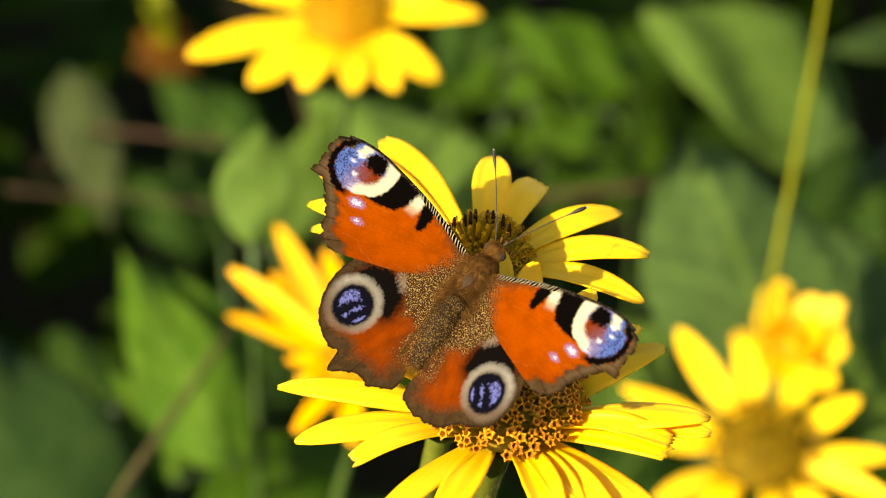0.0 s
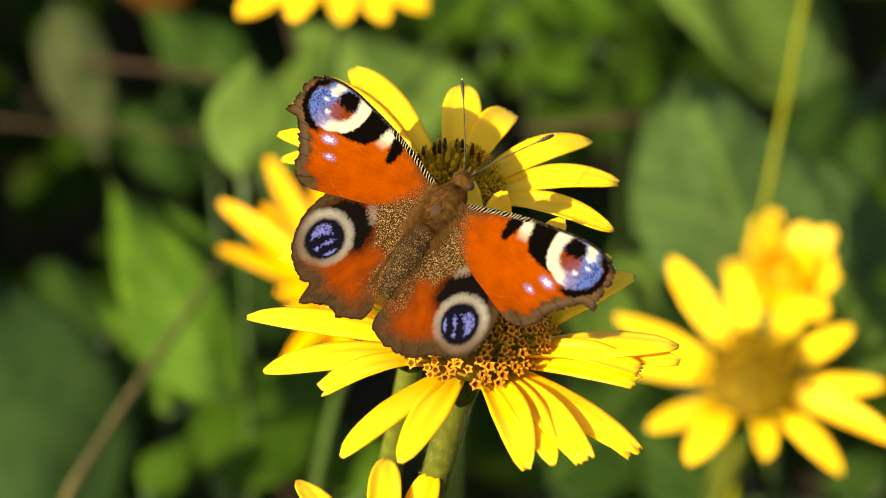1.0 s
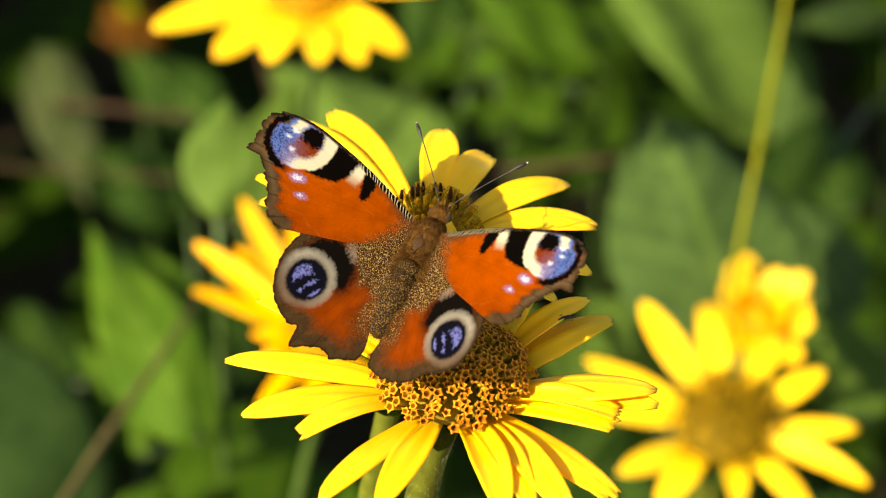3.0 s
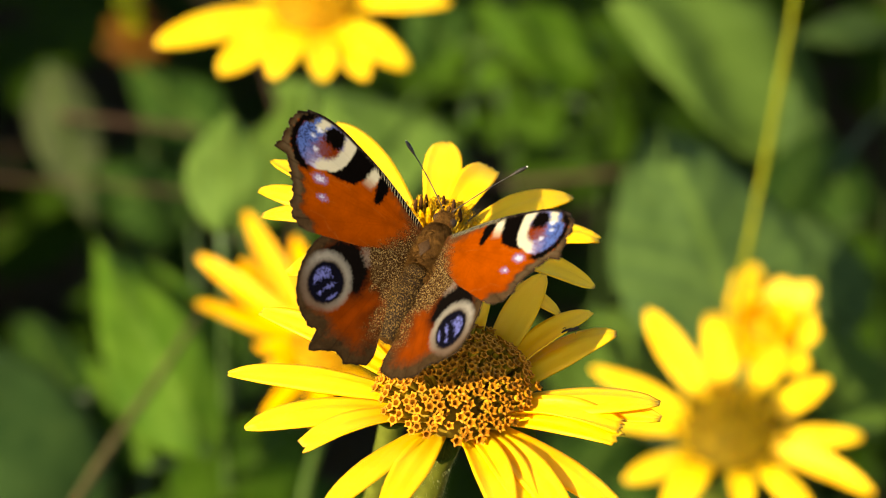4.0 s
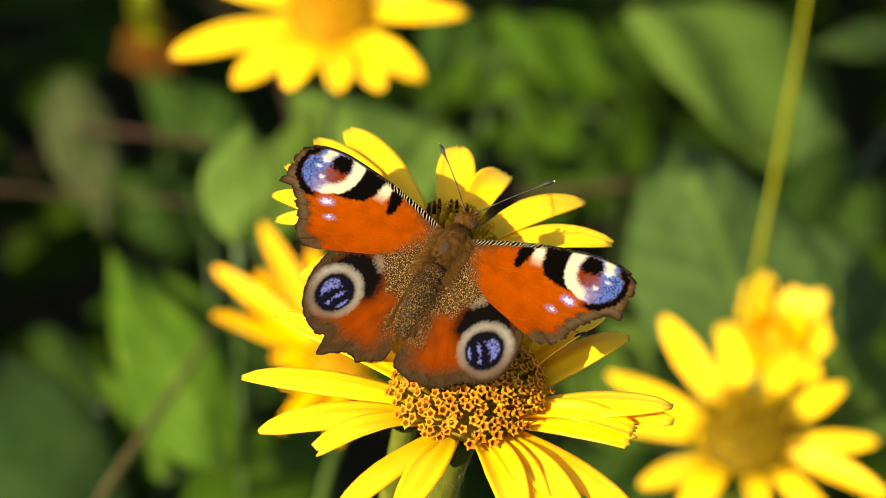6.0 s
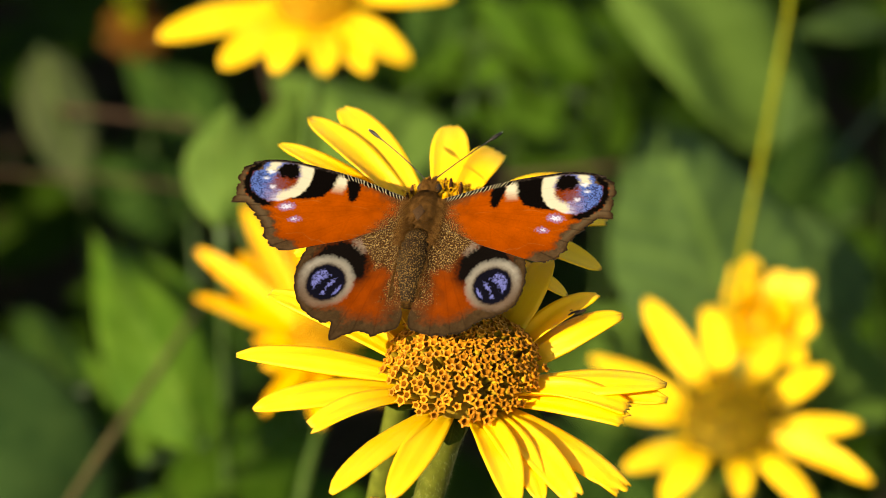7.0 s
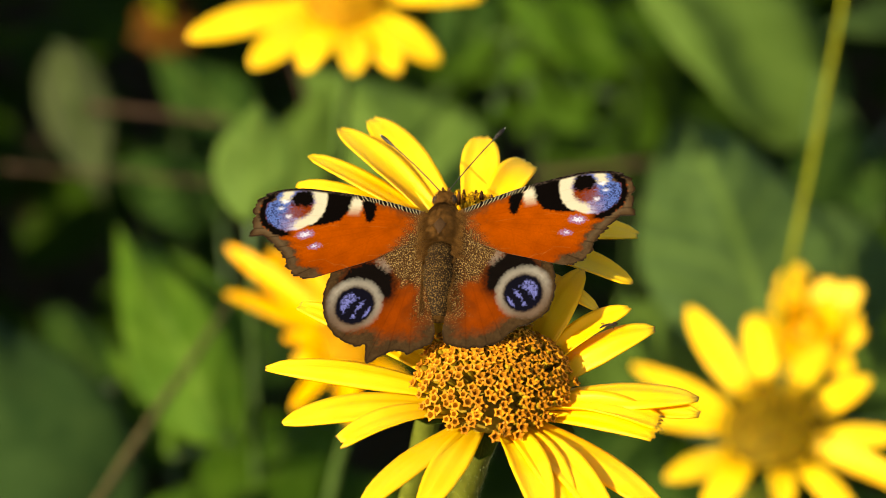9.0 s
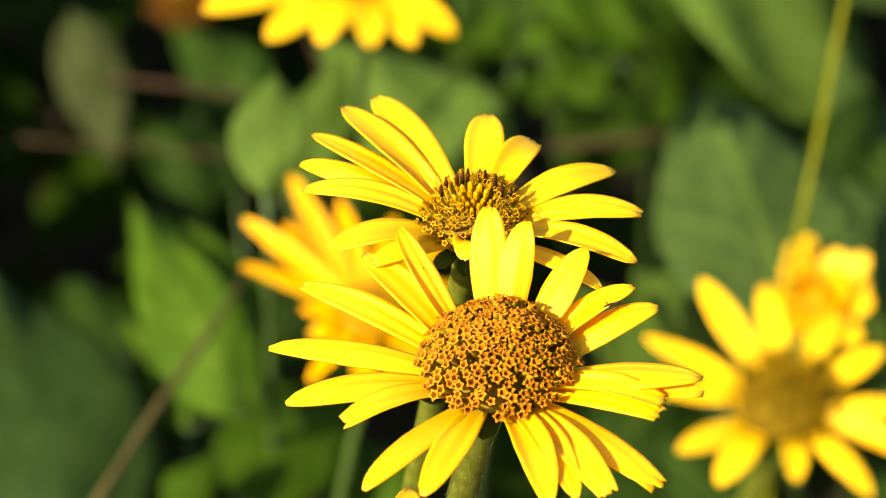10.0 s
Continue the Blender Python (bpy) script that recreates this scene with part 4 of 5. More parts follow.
def fore_pattern(u, v, d_out, d_costa):
    r = np.random.RandomState(5)
    sp = r.rand(u.size)
    n1, n2, n3, n4 = grains(u, v, 1.6, 1), grains(u, v, 0.55, 2), grains(u, v, 0.26, 3), grains(u, v, 0.19, 4)
    fine = 0.6 * n4 + 0.4 * sp
    wob, ragged = 0.25 * (n2 - 0.5), 0.5 * (n3 - 0.5)
    col = np.tile(np.array((0.315, 0.049, 0.0022)), (u.size, 1)) * (0.80 + 0.24 * n1 + 0.14 * n3 + 0.10 * (sp - 0.5))[:, None]
    col = cover(col, np.array((0.20, 0.026, 0.002)), 0.5 * soft(v + 5.0 - 0.05 * u + 1.2 * (n1 - 0.5), 2.6))
    # golden scales over brown near the body
    dust = np.clip(0.95 * soft(u - 3.6 - 1.6 * (n2 - 0.5) + 0.25 * (v - 1), 6.0) + 0.5 * soft(u - 5.5 + (v + 2.6) * 1.8, 5.0), 0, 1)
    col = cover(col, np.array((0.085, 0.022, 0.004)), 0.6 * dust)
    # black bar, the cream patch beside it and the small bar
    col = cover(col, BLACK, soft(in_shape(u, v, [(11.3, 7.4), (11.3, 6.0), (12.2, 4.0), (13.6, 2.3), (15.4, 1.8), (17.2, 1.5), (20.0, 1.8), (19.0, 8.4)]) + ragged * 0.6, 0.4))
    white = in_shape(u, v, [(10.5, 6.5), (11.6, 6.9), (12.3, 4.5), (12.5, 3.2), (10.9, 2.9), (10.3, 4.8)])
    col = cover(col, CREAM, soft(white + ragged * 0.7, 0.6) * np.clip((v - 2.7) / 2.2, 0, 1))
    col = cover(col, BLACK, soft(in_shape(u, v, [(8.3, 5.9), (10.5, 6.4), (10.4, 4.4), (10.0, 3.1), (9.3, 1.7), (8.6, 2.2), (8.3, 4.0)]) + ragged * 0.8, 0.4))
    # the large eye near the tip
    eye = in_shape(u, v, [(16.2, 8.6), (15.75, 6.6), (15.85, 4.7), (16.4, 3.0), (17.6, 1.9), (19.6, 1.2), (21.4, 0.8), (23.0, 1.3), (24.4, 2.5), (25.0, 4.0), (24.7, 5.8), (23.6, 7.3), (22.2, 8.2)]) + wob
    violet = np.array((0.25, 0.20, 0.35)) * (0.50 + 0.75 * fine)[:, None]
    inner = cover(violet, np.array((0.080, 0.130, 0.37)) * (0.55 + 0.9 * fine)[:, None], np.clip((u - 20.6 + 1.4 * (n2 - 0.5) + 0.3 * (v - 4)) / 1.8, 0, 1))
    inner = cover(inner, (0.02, 0.025, 0.08), 0.85 * (n4 > 0.60) * np.clip((u - 20.4) / 2.2, 0.1, 1))
    inner = cover(inner, (0.50, 0.45, 0.52), 0.9 * soft(v - 2.3 + 0.18 * (u - 19) + 0.8 * (n3 - 0.5), 1.2) * soft(u - 20.6 + 0.8 * (n2 - 0.5), 1.6))
    for k in range(4):
        inner = cover(inner, (0.13, 0.03, 0.05), 0.6 * soft(np.abs(v - 4.6 + 0.85 * k + 0.26 * (u - 19)) - 0.05, 0.18) * soft(u - 22.4, 1.8))
    inner = cover(inner, np.array((0.17, 0.024, 0.004)), soft(oval(u, v, 19.3, 4.5, 1.95, 1.55, 0.15) + 0.9 * (n3 - 0.5), 0.8))
    inner = cover(inner, np.array((0.15, 0.05, 0.06)), 0.7 * soft(oval(u, v, 20.6, 3.9, 1.4, 0.9, -0.2) + 1.2 * (n4 - 0.5), 0.8))
    inner = cover(inner, BLACK, soft(in_shape(u, v, [(17.6, 6.9), (18.3, 7.8), (20.5, 7.6), (21.3, 6.4), (20.7, 5.2), (18.6, 4.9), (17.6, 5.4)]) + 0.5 * (n3 - 0.5), 0.6))
    inner = cover(inner, CREAM, soft(in_shape(u, v, [(19.6, 8.5), (20.7, 7.7), (21.4, 6.3), (22.2, 5.8), (22.8, 6.3), (22.3, 7.7), (21.4, 8.5)]) + ragged * 0.9, 0.6))
    crescent = in_shape(u, v, [(15.4, 9.0), (18.4, 8.6), (17.8, 7.0), (17.5, 5.6), (17.8, 4.2), (18.7, 3.2), (19.9, 2.5), (20.4, 1.6), (19.4, 0.7), (16.6, 0.8), (15.0, 4.0)])
    inner = cover(inner, CREAM, soft(crescent + ragged * 0.9, 0.7))
    for x, y, rad in ((22.6, 4.9, 0.16), (21.3, 3.4, 0.22), (22.0, 6.0, 0.20)):
        inner = cover(inner, (0.72, 0.70, 0.78), soft(np.hypot((u - x) / 1.4, v - y) - rad + ragged * 0.6, 0.5))
    col = cover(col, inner, soft(eye, 0.3))
    for x, y, rad in ((18.6, 0.15, 0.62), (17.0, -1.9, 0.40)):
        d = np.hypot((u - x) / 1.7, v - y + 0.12 * (u - x)) - rad + 0.5 * (n4 - 0.5)
        col = cover(col, (0.24, 0.17, 0.34), 0.8 * soft(d - 0.05, 0.45))
        col = cover(col, (0.64, 0.58, 0.68), soft(d + 0.30, 0.4))
    # veins and fine scratches
    veins = [[(3.5, 1.6), (9.0, 1.6 + 0.35 * (y - 1.6)), (x, y)] for x, y in ((25, 7.2), (26.6, 4.2), (26.6, 1.6), (24.4, 0.0), (22.9, -1.9), (21.4, -4.0), (19.6, -6.8), (15, -6.9), (10, -5.2))]
    line = np.min([to_line(u, v, k) for k in veins], axis=0)
    col = col * (1 - 0.12 * soft(line - 0.05, 0.14))[:, None]
    for k in range(13):
        x, y, a, l = r.uniform(6, 20), r.uniform(-6.0, 1.5), r.uniform(-0.35, 0.65), r.uniform(0.4, 1.8)
        mark = [(x - l * math.cos(a), y - l * math.sin(a)), (x, y + 0.08 * l), (x + l * math.cos(a), y + l * math.sin(a))]
        col = cover(col, (0.5, 0.2, 0.05), 0.26 * soft(to_line(u, v, mark) - 0.02, 0.09))
    # margins
    edge = np.array(BROWN) * (0.60 + 0.5 * n2 + 0.5 * fine)[:, None]
    edge = cover(edge, np.array((0.12, 0.076, 0.038)), 0.55 * soft(np.abs(d_out - 1.0) - 0.35, 0.5) * np.clip((v + 6) / 4, 0, 1))
    edge = edge * (1 - 0.75 * soft(line - 0.06, 0.16))[:, None]
    edge = edge * (1 - 0.55 * soft(d_out - 0.22, 0.2))[:, None]
    band = d_out - 1.75 - 0.5 * (n1 - 0.5) - 0.22 * np.sin(v * 4.2) + 0.35 * np.clip((v - 1.5) / 2, 0, 1)
    col = cover(col, np.array((0.10, 0.024, 0.005)), 0.6 * soft(band - 0.5 + 0.6 * (n3 - 0.5), 0.8) * soft(v - 0.5, 1.0))
    col = cover(col, edge, soft(band + 0.5 * (n3 - 0.5), 0.5) * np.clip((d_costa - 0.2 + (u - 23) * 0.5) / 0.5, 0, 1))
    rim_dark = soft(np.abs(eye - 0.38) - 0.50 + ragged * 0.6, 0.35) * np.clip((u - 20.0 - 0.25 * v) / 1.2, 0, 1)
    col = cover(col, BLACK, rim_dark)
    col = cover(col, np.array((0.050, 0.026, 0.010)) * (0.5 + fine)[:, None], 0.75 * soft(d_costa - 1.3 - 0.9 * n2 + 0.10 * u, 1.4) * soft(u - 8.0, 1.5))
    stripes = np.sin(u * 11.5 + 5.5 * d_costa + 7.0 * n1 + 2.5 * n2)
    top = cover(np.tile(np.array(BLACK), (u.size, 1)), np.array((0.50, 0.41, 0.24)), np.clip((stripes - 0.45) / 0.3, 0, 1) * (0.45 + 0.7 * n3))
    col = cover(col, np.array((0.022, 0.015, 0.011)) * (0.4 + 1.6 * (n4 > 0.62))[:, None], soft(d_costa - 0.45, 0.3) * np.clip((u - 1.5) / 2, 0, 1) * np.clip((26.5 - u) / 1.0, 0, 1))
    col = cover(col, top, soft(d_costa - 0.78 + 0.3 * (n3 - 0.5), 0.25) * np.clip((u - 1.2) / 1.0, 0, 1) * np.clip((12.2 - u) / 1.4, 0, 1))
    dust = dust * np.clip((d_costa - 0.8) / 0.3, 0, 1) * np.clip(1 - 3 * soft(in_shape(u, v, [(8, 7), (10.5, 7), (10.3, 2), (8, 2)]), 0.5), 0, 1)
    return col * 0.425, 0.66 * dust


def hind_pattern(u, v, d_out, d_costa):
    r = np.random.RandomState(6)
    sp = r.rand(u.size)
    n1, n2, n3, n4 = grains(u, v, 1.8, 11), grains(u, v, 0.55, 12), grains(u, v, 0.28, 13), grains(u, v, 0.20, 14)
    fine = 0.6 * n4 + 0.4 * sp
    wob = 0.22 * (n2 - 0.5)
    col = np.tile(np.array((0.225, 0.034, 0.0025)), (u.size, 1)) * (0.70 + 0.35 * n1 + 0.15 * (fine - 0.5))[:, None]
    # dusted field from the root to the shade of the eye, running out along the body
    near = np.maximum(soft(in_shape(u, v, [(-2, 2), (9.5, 2), (7.2, -5.0), (5.6, -7.6), (4.6, -8.8), (2.4, -8.4), (1.0, -10.0), (-2, -10)]) - 1.2 * (n2 - 0.5), 2.6),
                      0.72 * soft(u - 2.3 - 0.9 * (n2 - 0.5) + 0.08 * (v + 10), 2.4) * np.clip((v + 18.5) / 5, 0, 1))
    col = cover(col, np.array((0.075, 0.022, 0.005)), 0.85 * near)
    streak = np.sin(8.0 * np.arctan2(v + 2.0, u + 4.0) * 4 + 3 * n1)
    col = cover(col, np.array((0.09, 0.020, 0.004)), 0.35 * np.clip(streak, 0, 1) * np.clip((v + 19) / 6, 0, 1))
    edge = np.array((0.047, 0.025, 0.0105)) * (0.55 + 0.45 * n2 + 0.6 * fine)[:, None]
    spokes = np.min([to_line(u, v, [(2.0, -4.0), p]) for p in ((15.3, -7.5), (15.3, -12.5), (12.6, -17.2), (8.8, -21.0), (5.8, -20.0), (2.6, -19.8))], axis=0)
    edge = edge * (1 - 0.5 * soft(spokes - 0.05, 0.18))[:, None]
    edge = edge * (1 - 0.45 * soft(d_out - 0.3, 0.3))[:, None]
    col = col * (1 - 0.18 * soft(spokes - 0.06, 0.2))[:, None]
    col = cover(col, edge, soft(d_out - 2.5 - 1.2 * (n1 - 0.5) + 0.7 * (n3 - 0.5), 2.2))
    ring = oval(u, v, 10.95, -11.5, 3.80, 4.05, 0.3) + wob + 0.4 * (n1 - 0.5)
    pupil = oval(u, v, 10.8, -11.7, 2.55, 2.78, 0.25) + wob * 0.6
    # black shade on the inner and front side of the ring
    shade = soft(oval(u, v, 9.2, -8.8, 4.3, 4.5) + 0.6 * (n3 - 0.5), 1.4) * soft(-v - 11.4 + 0.15 * (u - 6), 2.0)
    col = cover(col, np.array(BLACK) * 1.6, shade)
    col = cover(col, np.array((0.26, 0.20, 0.145)), 0.6 * soft(oval(u, v, 6.6, -4.9, 1.3, 0.8, 0.8) + 0.8 * (n4 - 0.5), 0.9))
    dust = 0.68 * near * (1 - np.clip(shade, 0, 1)) * np.clip(ring / 0.5, 0, 1)
    grey = np.array((0.41, 0.355, 0.28)) * (0.80 + 0.3 * n3)[:, None]
    low = soft(v + 13.4 - 0.45 * (u - 11) + 0.8 * (n2 - 0.5), 3.6)
    grey = cover(grey, np.array((0.22, 0.125, 0.070)), 0.85 * low)
    rim = soft(d_out - 1.1 - 0.6 * (n2 - 0.5), 2.0)
    grey = cover(grey, np.array((0.10, 0.072, 0.055)), 0.8 * rim)
    col = cover(col, grey, soft(ring + 0.3 * (n3 - 0.5), 1.1) * np.clip((d_out - 0.15) / 0.4, 0, 1))
    col = cover(col, np.array((0.055, 0.034, 0.022)), soft(pupil - 0.75, 1.5))
    col = cover(col, np.array((0.0045, 0.004, 0.008)), soft(pupil - 0.25 + 0.2 * (n3 - 0.5), 0.4))
    blue = np.array((0.15, 0.155, 0.42)) * (0.2 + 1.0 * fine)[:, None]
    field = in_shape(u, v, [(10.4, -10.4), (11.4, -9.4), (12.8, -9.8), (13.1, -11.4), (12.4, -12.7), (11.5, -11.6)])
    col = cover(col, blue, soft(field + 0.7 * (n3 - 0.5), 0.5) * np.where(n4 > 0.34, 0.95, 0.45) * soft(pupil + 0.35, 0.25))
    for x, y, a, long in ((10.1, -11.9, 0.58, 0.75), (10.95, -13.4, 0.58, 0.35), (8.85, -12.9, 0.58, 0.95)):
        col = cover(col, blue * 1.25, soft(oval(u, v, x, y, 0.26, long, a) + 0.45 * (n4 - 0.5), 0.25) * soft(pupil + 0.15, 0.25))
    return col * 0.43, dust


def wing(name, corners, out_range, costa_range, anchor, pattern, parent, side, lift, label, na=600, nr=180, rough=1.0, fold=0.0):
    """A wing in the plane of its hinge, built as a fan of fine scales from its root."""
    curve = smooth_closed(corners, 14)
    closed = np.vstack([curve, curve[:1]])
    step = np.concatenate([[0], np.cumsum(np.hypot(*np.diff(closed, axis=0).T))])
    s = np.linspace(0, step[-1], na, endpoint=False)
    rim = np.stack([np.interp(s, step, closed[:, 0]), np.interp(s, step, closed[:, 1])], 1)
    anchor = np.array(anchor)
    out_line, costa = curve[out_range[0] * 14:out_range[1] * 14 + 1], curve[costa_range[0] * 14:costa_range[1] * 14 + 1]
    away = rim - anchor
    away /= np.linalg.norm(away, axis=1)[:, None]
    outer = soft(to_line(rim[:, 0], rim[:, 1], out_line) - 0.3, 0.2)
    nick = rough * (0.16 * np.sin(s * 3.3) + 0.10 * np.sin(s * 7.9 + 1)) + rough * np.interp(np.arange(na), np.arange(0, na, 2), np.random.RandomState(3).uniform(-0.12, 0.12, na // 2))
    rim = rim + away * (outer * nick)[:, None]
    rr = np.linspace(0, 1, nr + 1)[1:] ** 0.75
    flat = anchor + rr[:, None, None] * (rim - anchor)[None]
    flat = np.vstack([anchor[None], flat.reshape(-1, 2)])
    u, v = flat[:, 0], flat[:, 1]
    d_out, d_costa = to_line(u, v, out_line[::2]), to_line(u, v, costa[::2])
    col, dust = pattern(u, v, d_out, d_costa)
    vein = 0.03 * np.sin(np.arctan2(v - anchor[1], u - anchor[0] + 3) * 26)
    z = lift + 0.012 * u * (1 - u / 30) * 4 * 0.25 + vein - 0.0016 * (u - 12) ** 2 * (u > 12) * 0.8
    z = z + fold * np.exp(-(np.clip(u - 0.3, 0, None) / 0.9) ** 2) * np.exp(-((v + 9.0) / 4.2) ** 4)
    top = np.stack([side * u, v, z + 0.03], 1) * 0.001
    low = np.stack([side * u, v, z - 0.03], 1) * 0.001
    n = len(top)
    faces, slots = [], []

    def add(q, slot):
        faces.append(q if side > 0 else q[::-1])
        slots.append(slot)
    for i in range(na):
        i2 = (i + 1) % na
        add((0, 1 + i2, 1 + i), 0)
        add((n, n + 1 + i, n + 1 + i2), 1)
        for k in range(nr - 1):
            a, b, c, d = 1 + k * na + i, 1 + k * na + i2, 1 + (k + 1) * na + i2, 1 + (k + 1) * na + i
            add((a, b, c, d), 0)
        a, b = 1 + (nr - 1) * na + i, 1 + (nr - 1) * na + i2
        add((a, b, n + b, n + a), 1)
    rows = [0] + list(range(9, nr - 1, 10)) + [nr - 1]
    for p, q in zip(rows[:-1], rows[1:]):
        for i in range(na):
            i2 = (i + 1) % na
            add((n + 1 + p * na + i, n + 1 + q * na + i, n + 1 + q * na + i2, n + 1 + p * na + i2), 1)
    ob = link_mesh(name, np.vstack([top, low]), faces, [WING, UNDERWING], parent, label, slots=slots)
    attr = ob.data.color_attributes.new("scales", "FLOAT_COLOR", "POINT")
    full = np.ones((2 * n, 4), dtype=np.float32)
    full[:n, :3] = full[n:, :3] = np.clip(col, 0, 1)
    full[:n, 3] = full[n:, 3] = np.clip(dust, 0, 1)
    attr.data.foreach_set("color", full.ravel())
    return ob


def lathe(profile, squash=1.0, bend=None, sides=18):
    """A closed round body along the y axis; profile: y and radius in millimetres."""
    v, f = [], []
    for y, r in profile:
        zo = bend(y) if bend else 0.0
        for k in range(sides):
            an = 2 * math.pi * k / sides
            v.append((0.001 * r * math.cos(an), 0.001 * y, 0.001 * (zo + r * squash * math.sin(an))))
    for i in range(len(profile) - 1):
        for k in range(sides):
            f.append((i * sides + k, (i + 1) * sides + k, (i + 1) * sides + (k + 1) % sides, i * sides + (k + 1) % sides))
    f.append(tuple(range(sides)))
    f.append(tuple((len(profile) - 1) * sides + k for k in range(sides))[::-1])
    return v, f


def build_butterfly():
    thing = empty("butterfly", Matrix.Identity(4), "orange-red butterfly with blue eyespots and scalloped brown wing edges", "butterfly")
    feelers = {}
    prof = [(-14.2, 0.3)]
    for k in range(8):
        y0 = -13.8 + 1.35 * k
        r = 1.1 + 1.50 * math.sin(math.pi * (k + 1.2) / 10.5)
        prof += [(y0, r * 0.93), (y0 + 0.5, r), (y0 + 1.1, r * 1.02)]
    prof += [(-2.6, 1.9), (-2.2, 1.6)]
    bend = lambda y: 0.25 - 0.006 * (y + 2) ** 2
    v, f = lathe(prof, 0.9, bend)
    link_mesh("abdomen", v, f, ABDOMEN, thing, "brown abdomen speckled with gold scales")
    v, f = lathe([(-3.2, 0.6), (-2.8, 1.6), (-1.5, 2.4), (0, 2.75), (1.5, 2.7), (3.0, 2.35), (4.2, 1.8), (4.9, 1.1)], 0.85)
    link_mesh("thorax", v, f, FUR, thing, "furry brown thorax")
    v, f = lathe([(4.3, 0.7), (4.7, 1.15), (5.5, 1.4), (6.3, 1.25), (6.9, 0.8), (7.2, 0.3)], 0.9)
    head = link_mesh("head", v, f, FUR, thing)
    for side in (-1, 1):
        bm = bmesh.new()
        bmesh.ops.create_uvsphere(bm, u_segments=14, v_segments=10, radius=0.00072)
        bmesh.ops.translate(bm, verts=bm.verts, vec=(side * 0.00115, 0.0058, 0.0001))
        part("eye", bm, CHITIN, head, "dark round compound eye")
    for side in (-1, 1):
        v, f = tube(bezier((side * 0.0003, 0.0067, -0.0002), (side * 0.0004, 0.0076, -0.0005), (side * 0.0005, 0.0082, -0.0002), 5), [0.00025] * 5 + [0.0001], 6)
        link_mesh("palp", v, f, FUR, thing)

    bm = bmesh.new()
    ring = [bm.verts.new((x * 0.001, (y + 0.2) * 0.001, 0.00250 - 0.00016 * abs(y))) for x, y in ((0, -1.5), (0.95, 0), (0, 1.4), (-0.95, 0))]
    crown = bm.verts.new((0, 0.0002, 0.00285))
    for k in range(4):
        bm.faces.new((ring[k], ring[(k + 1) % 4], crown))
    part("thorax_plate", bm, PLATE, thing, "bare grey-brown diamond plate on the back")

    def back(rnd):
        an = rnd.uniform(-0.1, math.pi + 0.1)
        y = rnd.uniform(-3.6, 5.0)
        r = 2.5 * math.sqrt(max(0.05, 1 - ((y - 0.4) / 5.2) ** 2))
        n = Vector((math.cos(an), -0.5, 0.75 * math.sin(an))).normalized()
        return Vector((r * math.cos(an), y, 0.85 * r * math.sin(an))) * 0.001, n
    hairs("fur", thing, back, 15000, 0.0007, 31, FUR, "short golden-brown hair on the back")

    def brow(rnd):
        an = rnd.uniform(0, math.pi)
        y = rnd.uniform(4.0, 7.0)
        r = 1.3 * math.sqrt(max(0.05, 1 - ((y - 5.5) / 1.9) ** 2))
        return Vector((r * math.cos(an), y, 0.9 * r * math.sin(an))) * 0.001, Vector((math.cos(an), 0.4, math.sin(an))).normalized()
    hairs("fur", thing, brow, 2600, 0.0006, 32, FUR, "")

    def flank(rnd):
        side = rnd.choice((-1, 1))
        y = rnd.uniform(-13.0, -2.0)
        return Vector((side * rnd.uniform(1.6, 2.3), y, rnd.uniform(0.5, 1.3))) * 0.001, Vector((side * 0.22, -0.95, 0.10)).normalized()
    hairs("fur", thing, flank, 5600, 0.0012, 33, FUR, "")

    def shoulder(rnd):
        side = rnd.choice((-1, 1))
        y = rnd.uniform(-4.5, 3.4)
        return Vector((side * rnd.uniform(1.7, 3.0), y, rnd.uniform(0.9, 1.5))) * 0.001, Vector((side * 0.85, rnd.uniform(-0.75, -0.2), rnd.uniform(-0.05, 0.2))).normalized()
    hairs("fur", thing, shoulder, 2600, 0.0013, 34, FUR, "")

    def tail(rnd):
        an = rnd.uniform(0, math.pi)
        return Vector((1.1 * math.cos(an), rnd.uniform(-14.0, -11.5), 0.9 * math.sin(an) - 0.5)) * 0.001, Vector((0.4 * math.cos(an), -0.9, 0.25 * math.sin(an))).normalized()
    hairs("fur", thing, tail, 900, 0.0014, 35, FUR, "")
    for side in (-1, 1):
        root = Vector((side * 0.0005, 0.0068, 0.0006))
        line = bezier((0, 0, 0), (side * 0.0042, 0.0044, 0.0014), (side * 0.0098, 0.0087, 0.0029), 18)
        rad = [0.00008] * 15 + [0.00015, 0.00027, 0.00029, 0.00019]
        v, f = tube(line, rad, 8, 0.12, random.Random(6))
        ant = link_mesh("antenna", v, f, FEELER, thing, "thin dark antenna with a clubbed end")
        ant.location = root
        feelers[side] = ant
        v, f = tube([line[-1] - (line[-1] - line[-2]) * 0.3, line[-1], line[-1] + (line[-1] - line[-2]) * 0.25], [0.00016, 0.00016, 0.00006], 8)
        link_mesh("antenna_tip", v, f, PALE, ant, "pale antenna tip")
        for y0, spread, ahead in ((2.4, 3.2, 1.6), (0.2, 4.2, -3.0)):
            knee = Vector((side * spread * 0.62, y0 + ahead * 0.4, -2.2))
            shin = Vector((side * spread, y0 + ahead * 0.9, -5.8))
            toe = Vector((side * spread * 1.05, y0 + ahead * 1.25, -8.0))
            pts = [Vector((side * 1.2, y0, -1.4)), knee, shin, toe]
            line = []
            for a, b in zip(pts[:-1], pts[1:]):
                line += [a.lerp(b, k / 4) * 0.001 for k in range(4)]
            line.append(toe * 0.001)
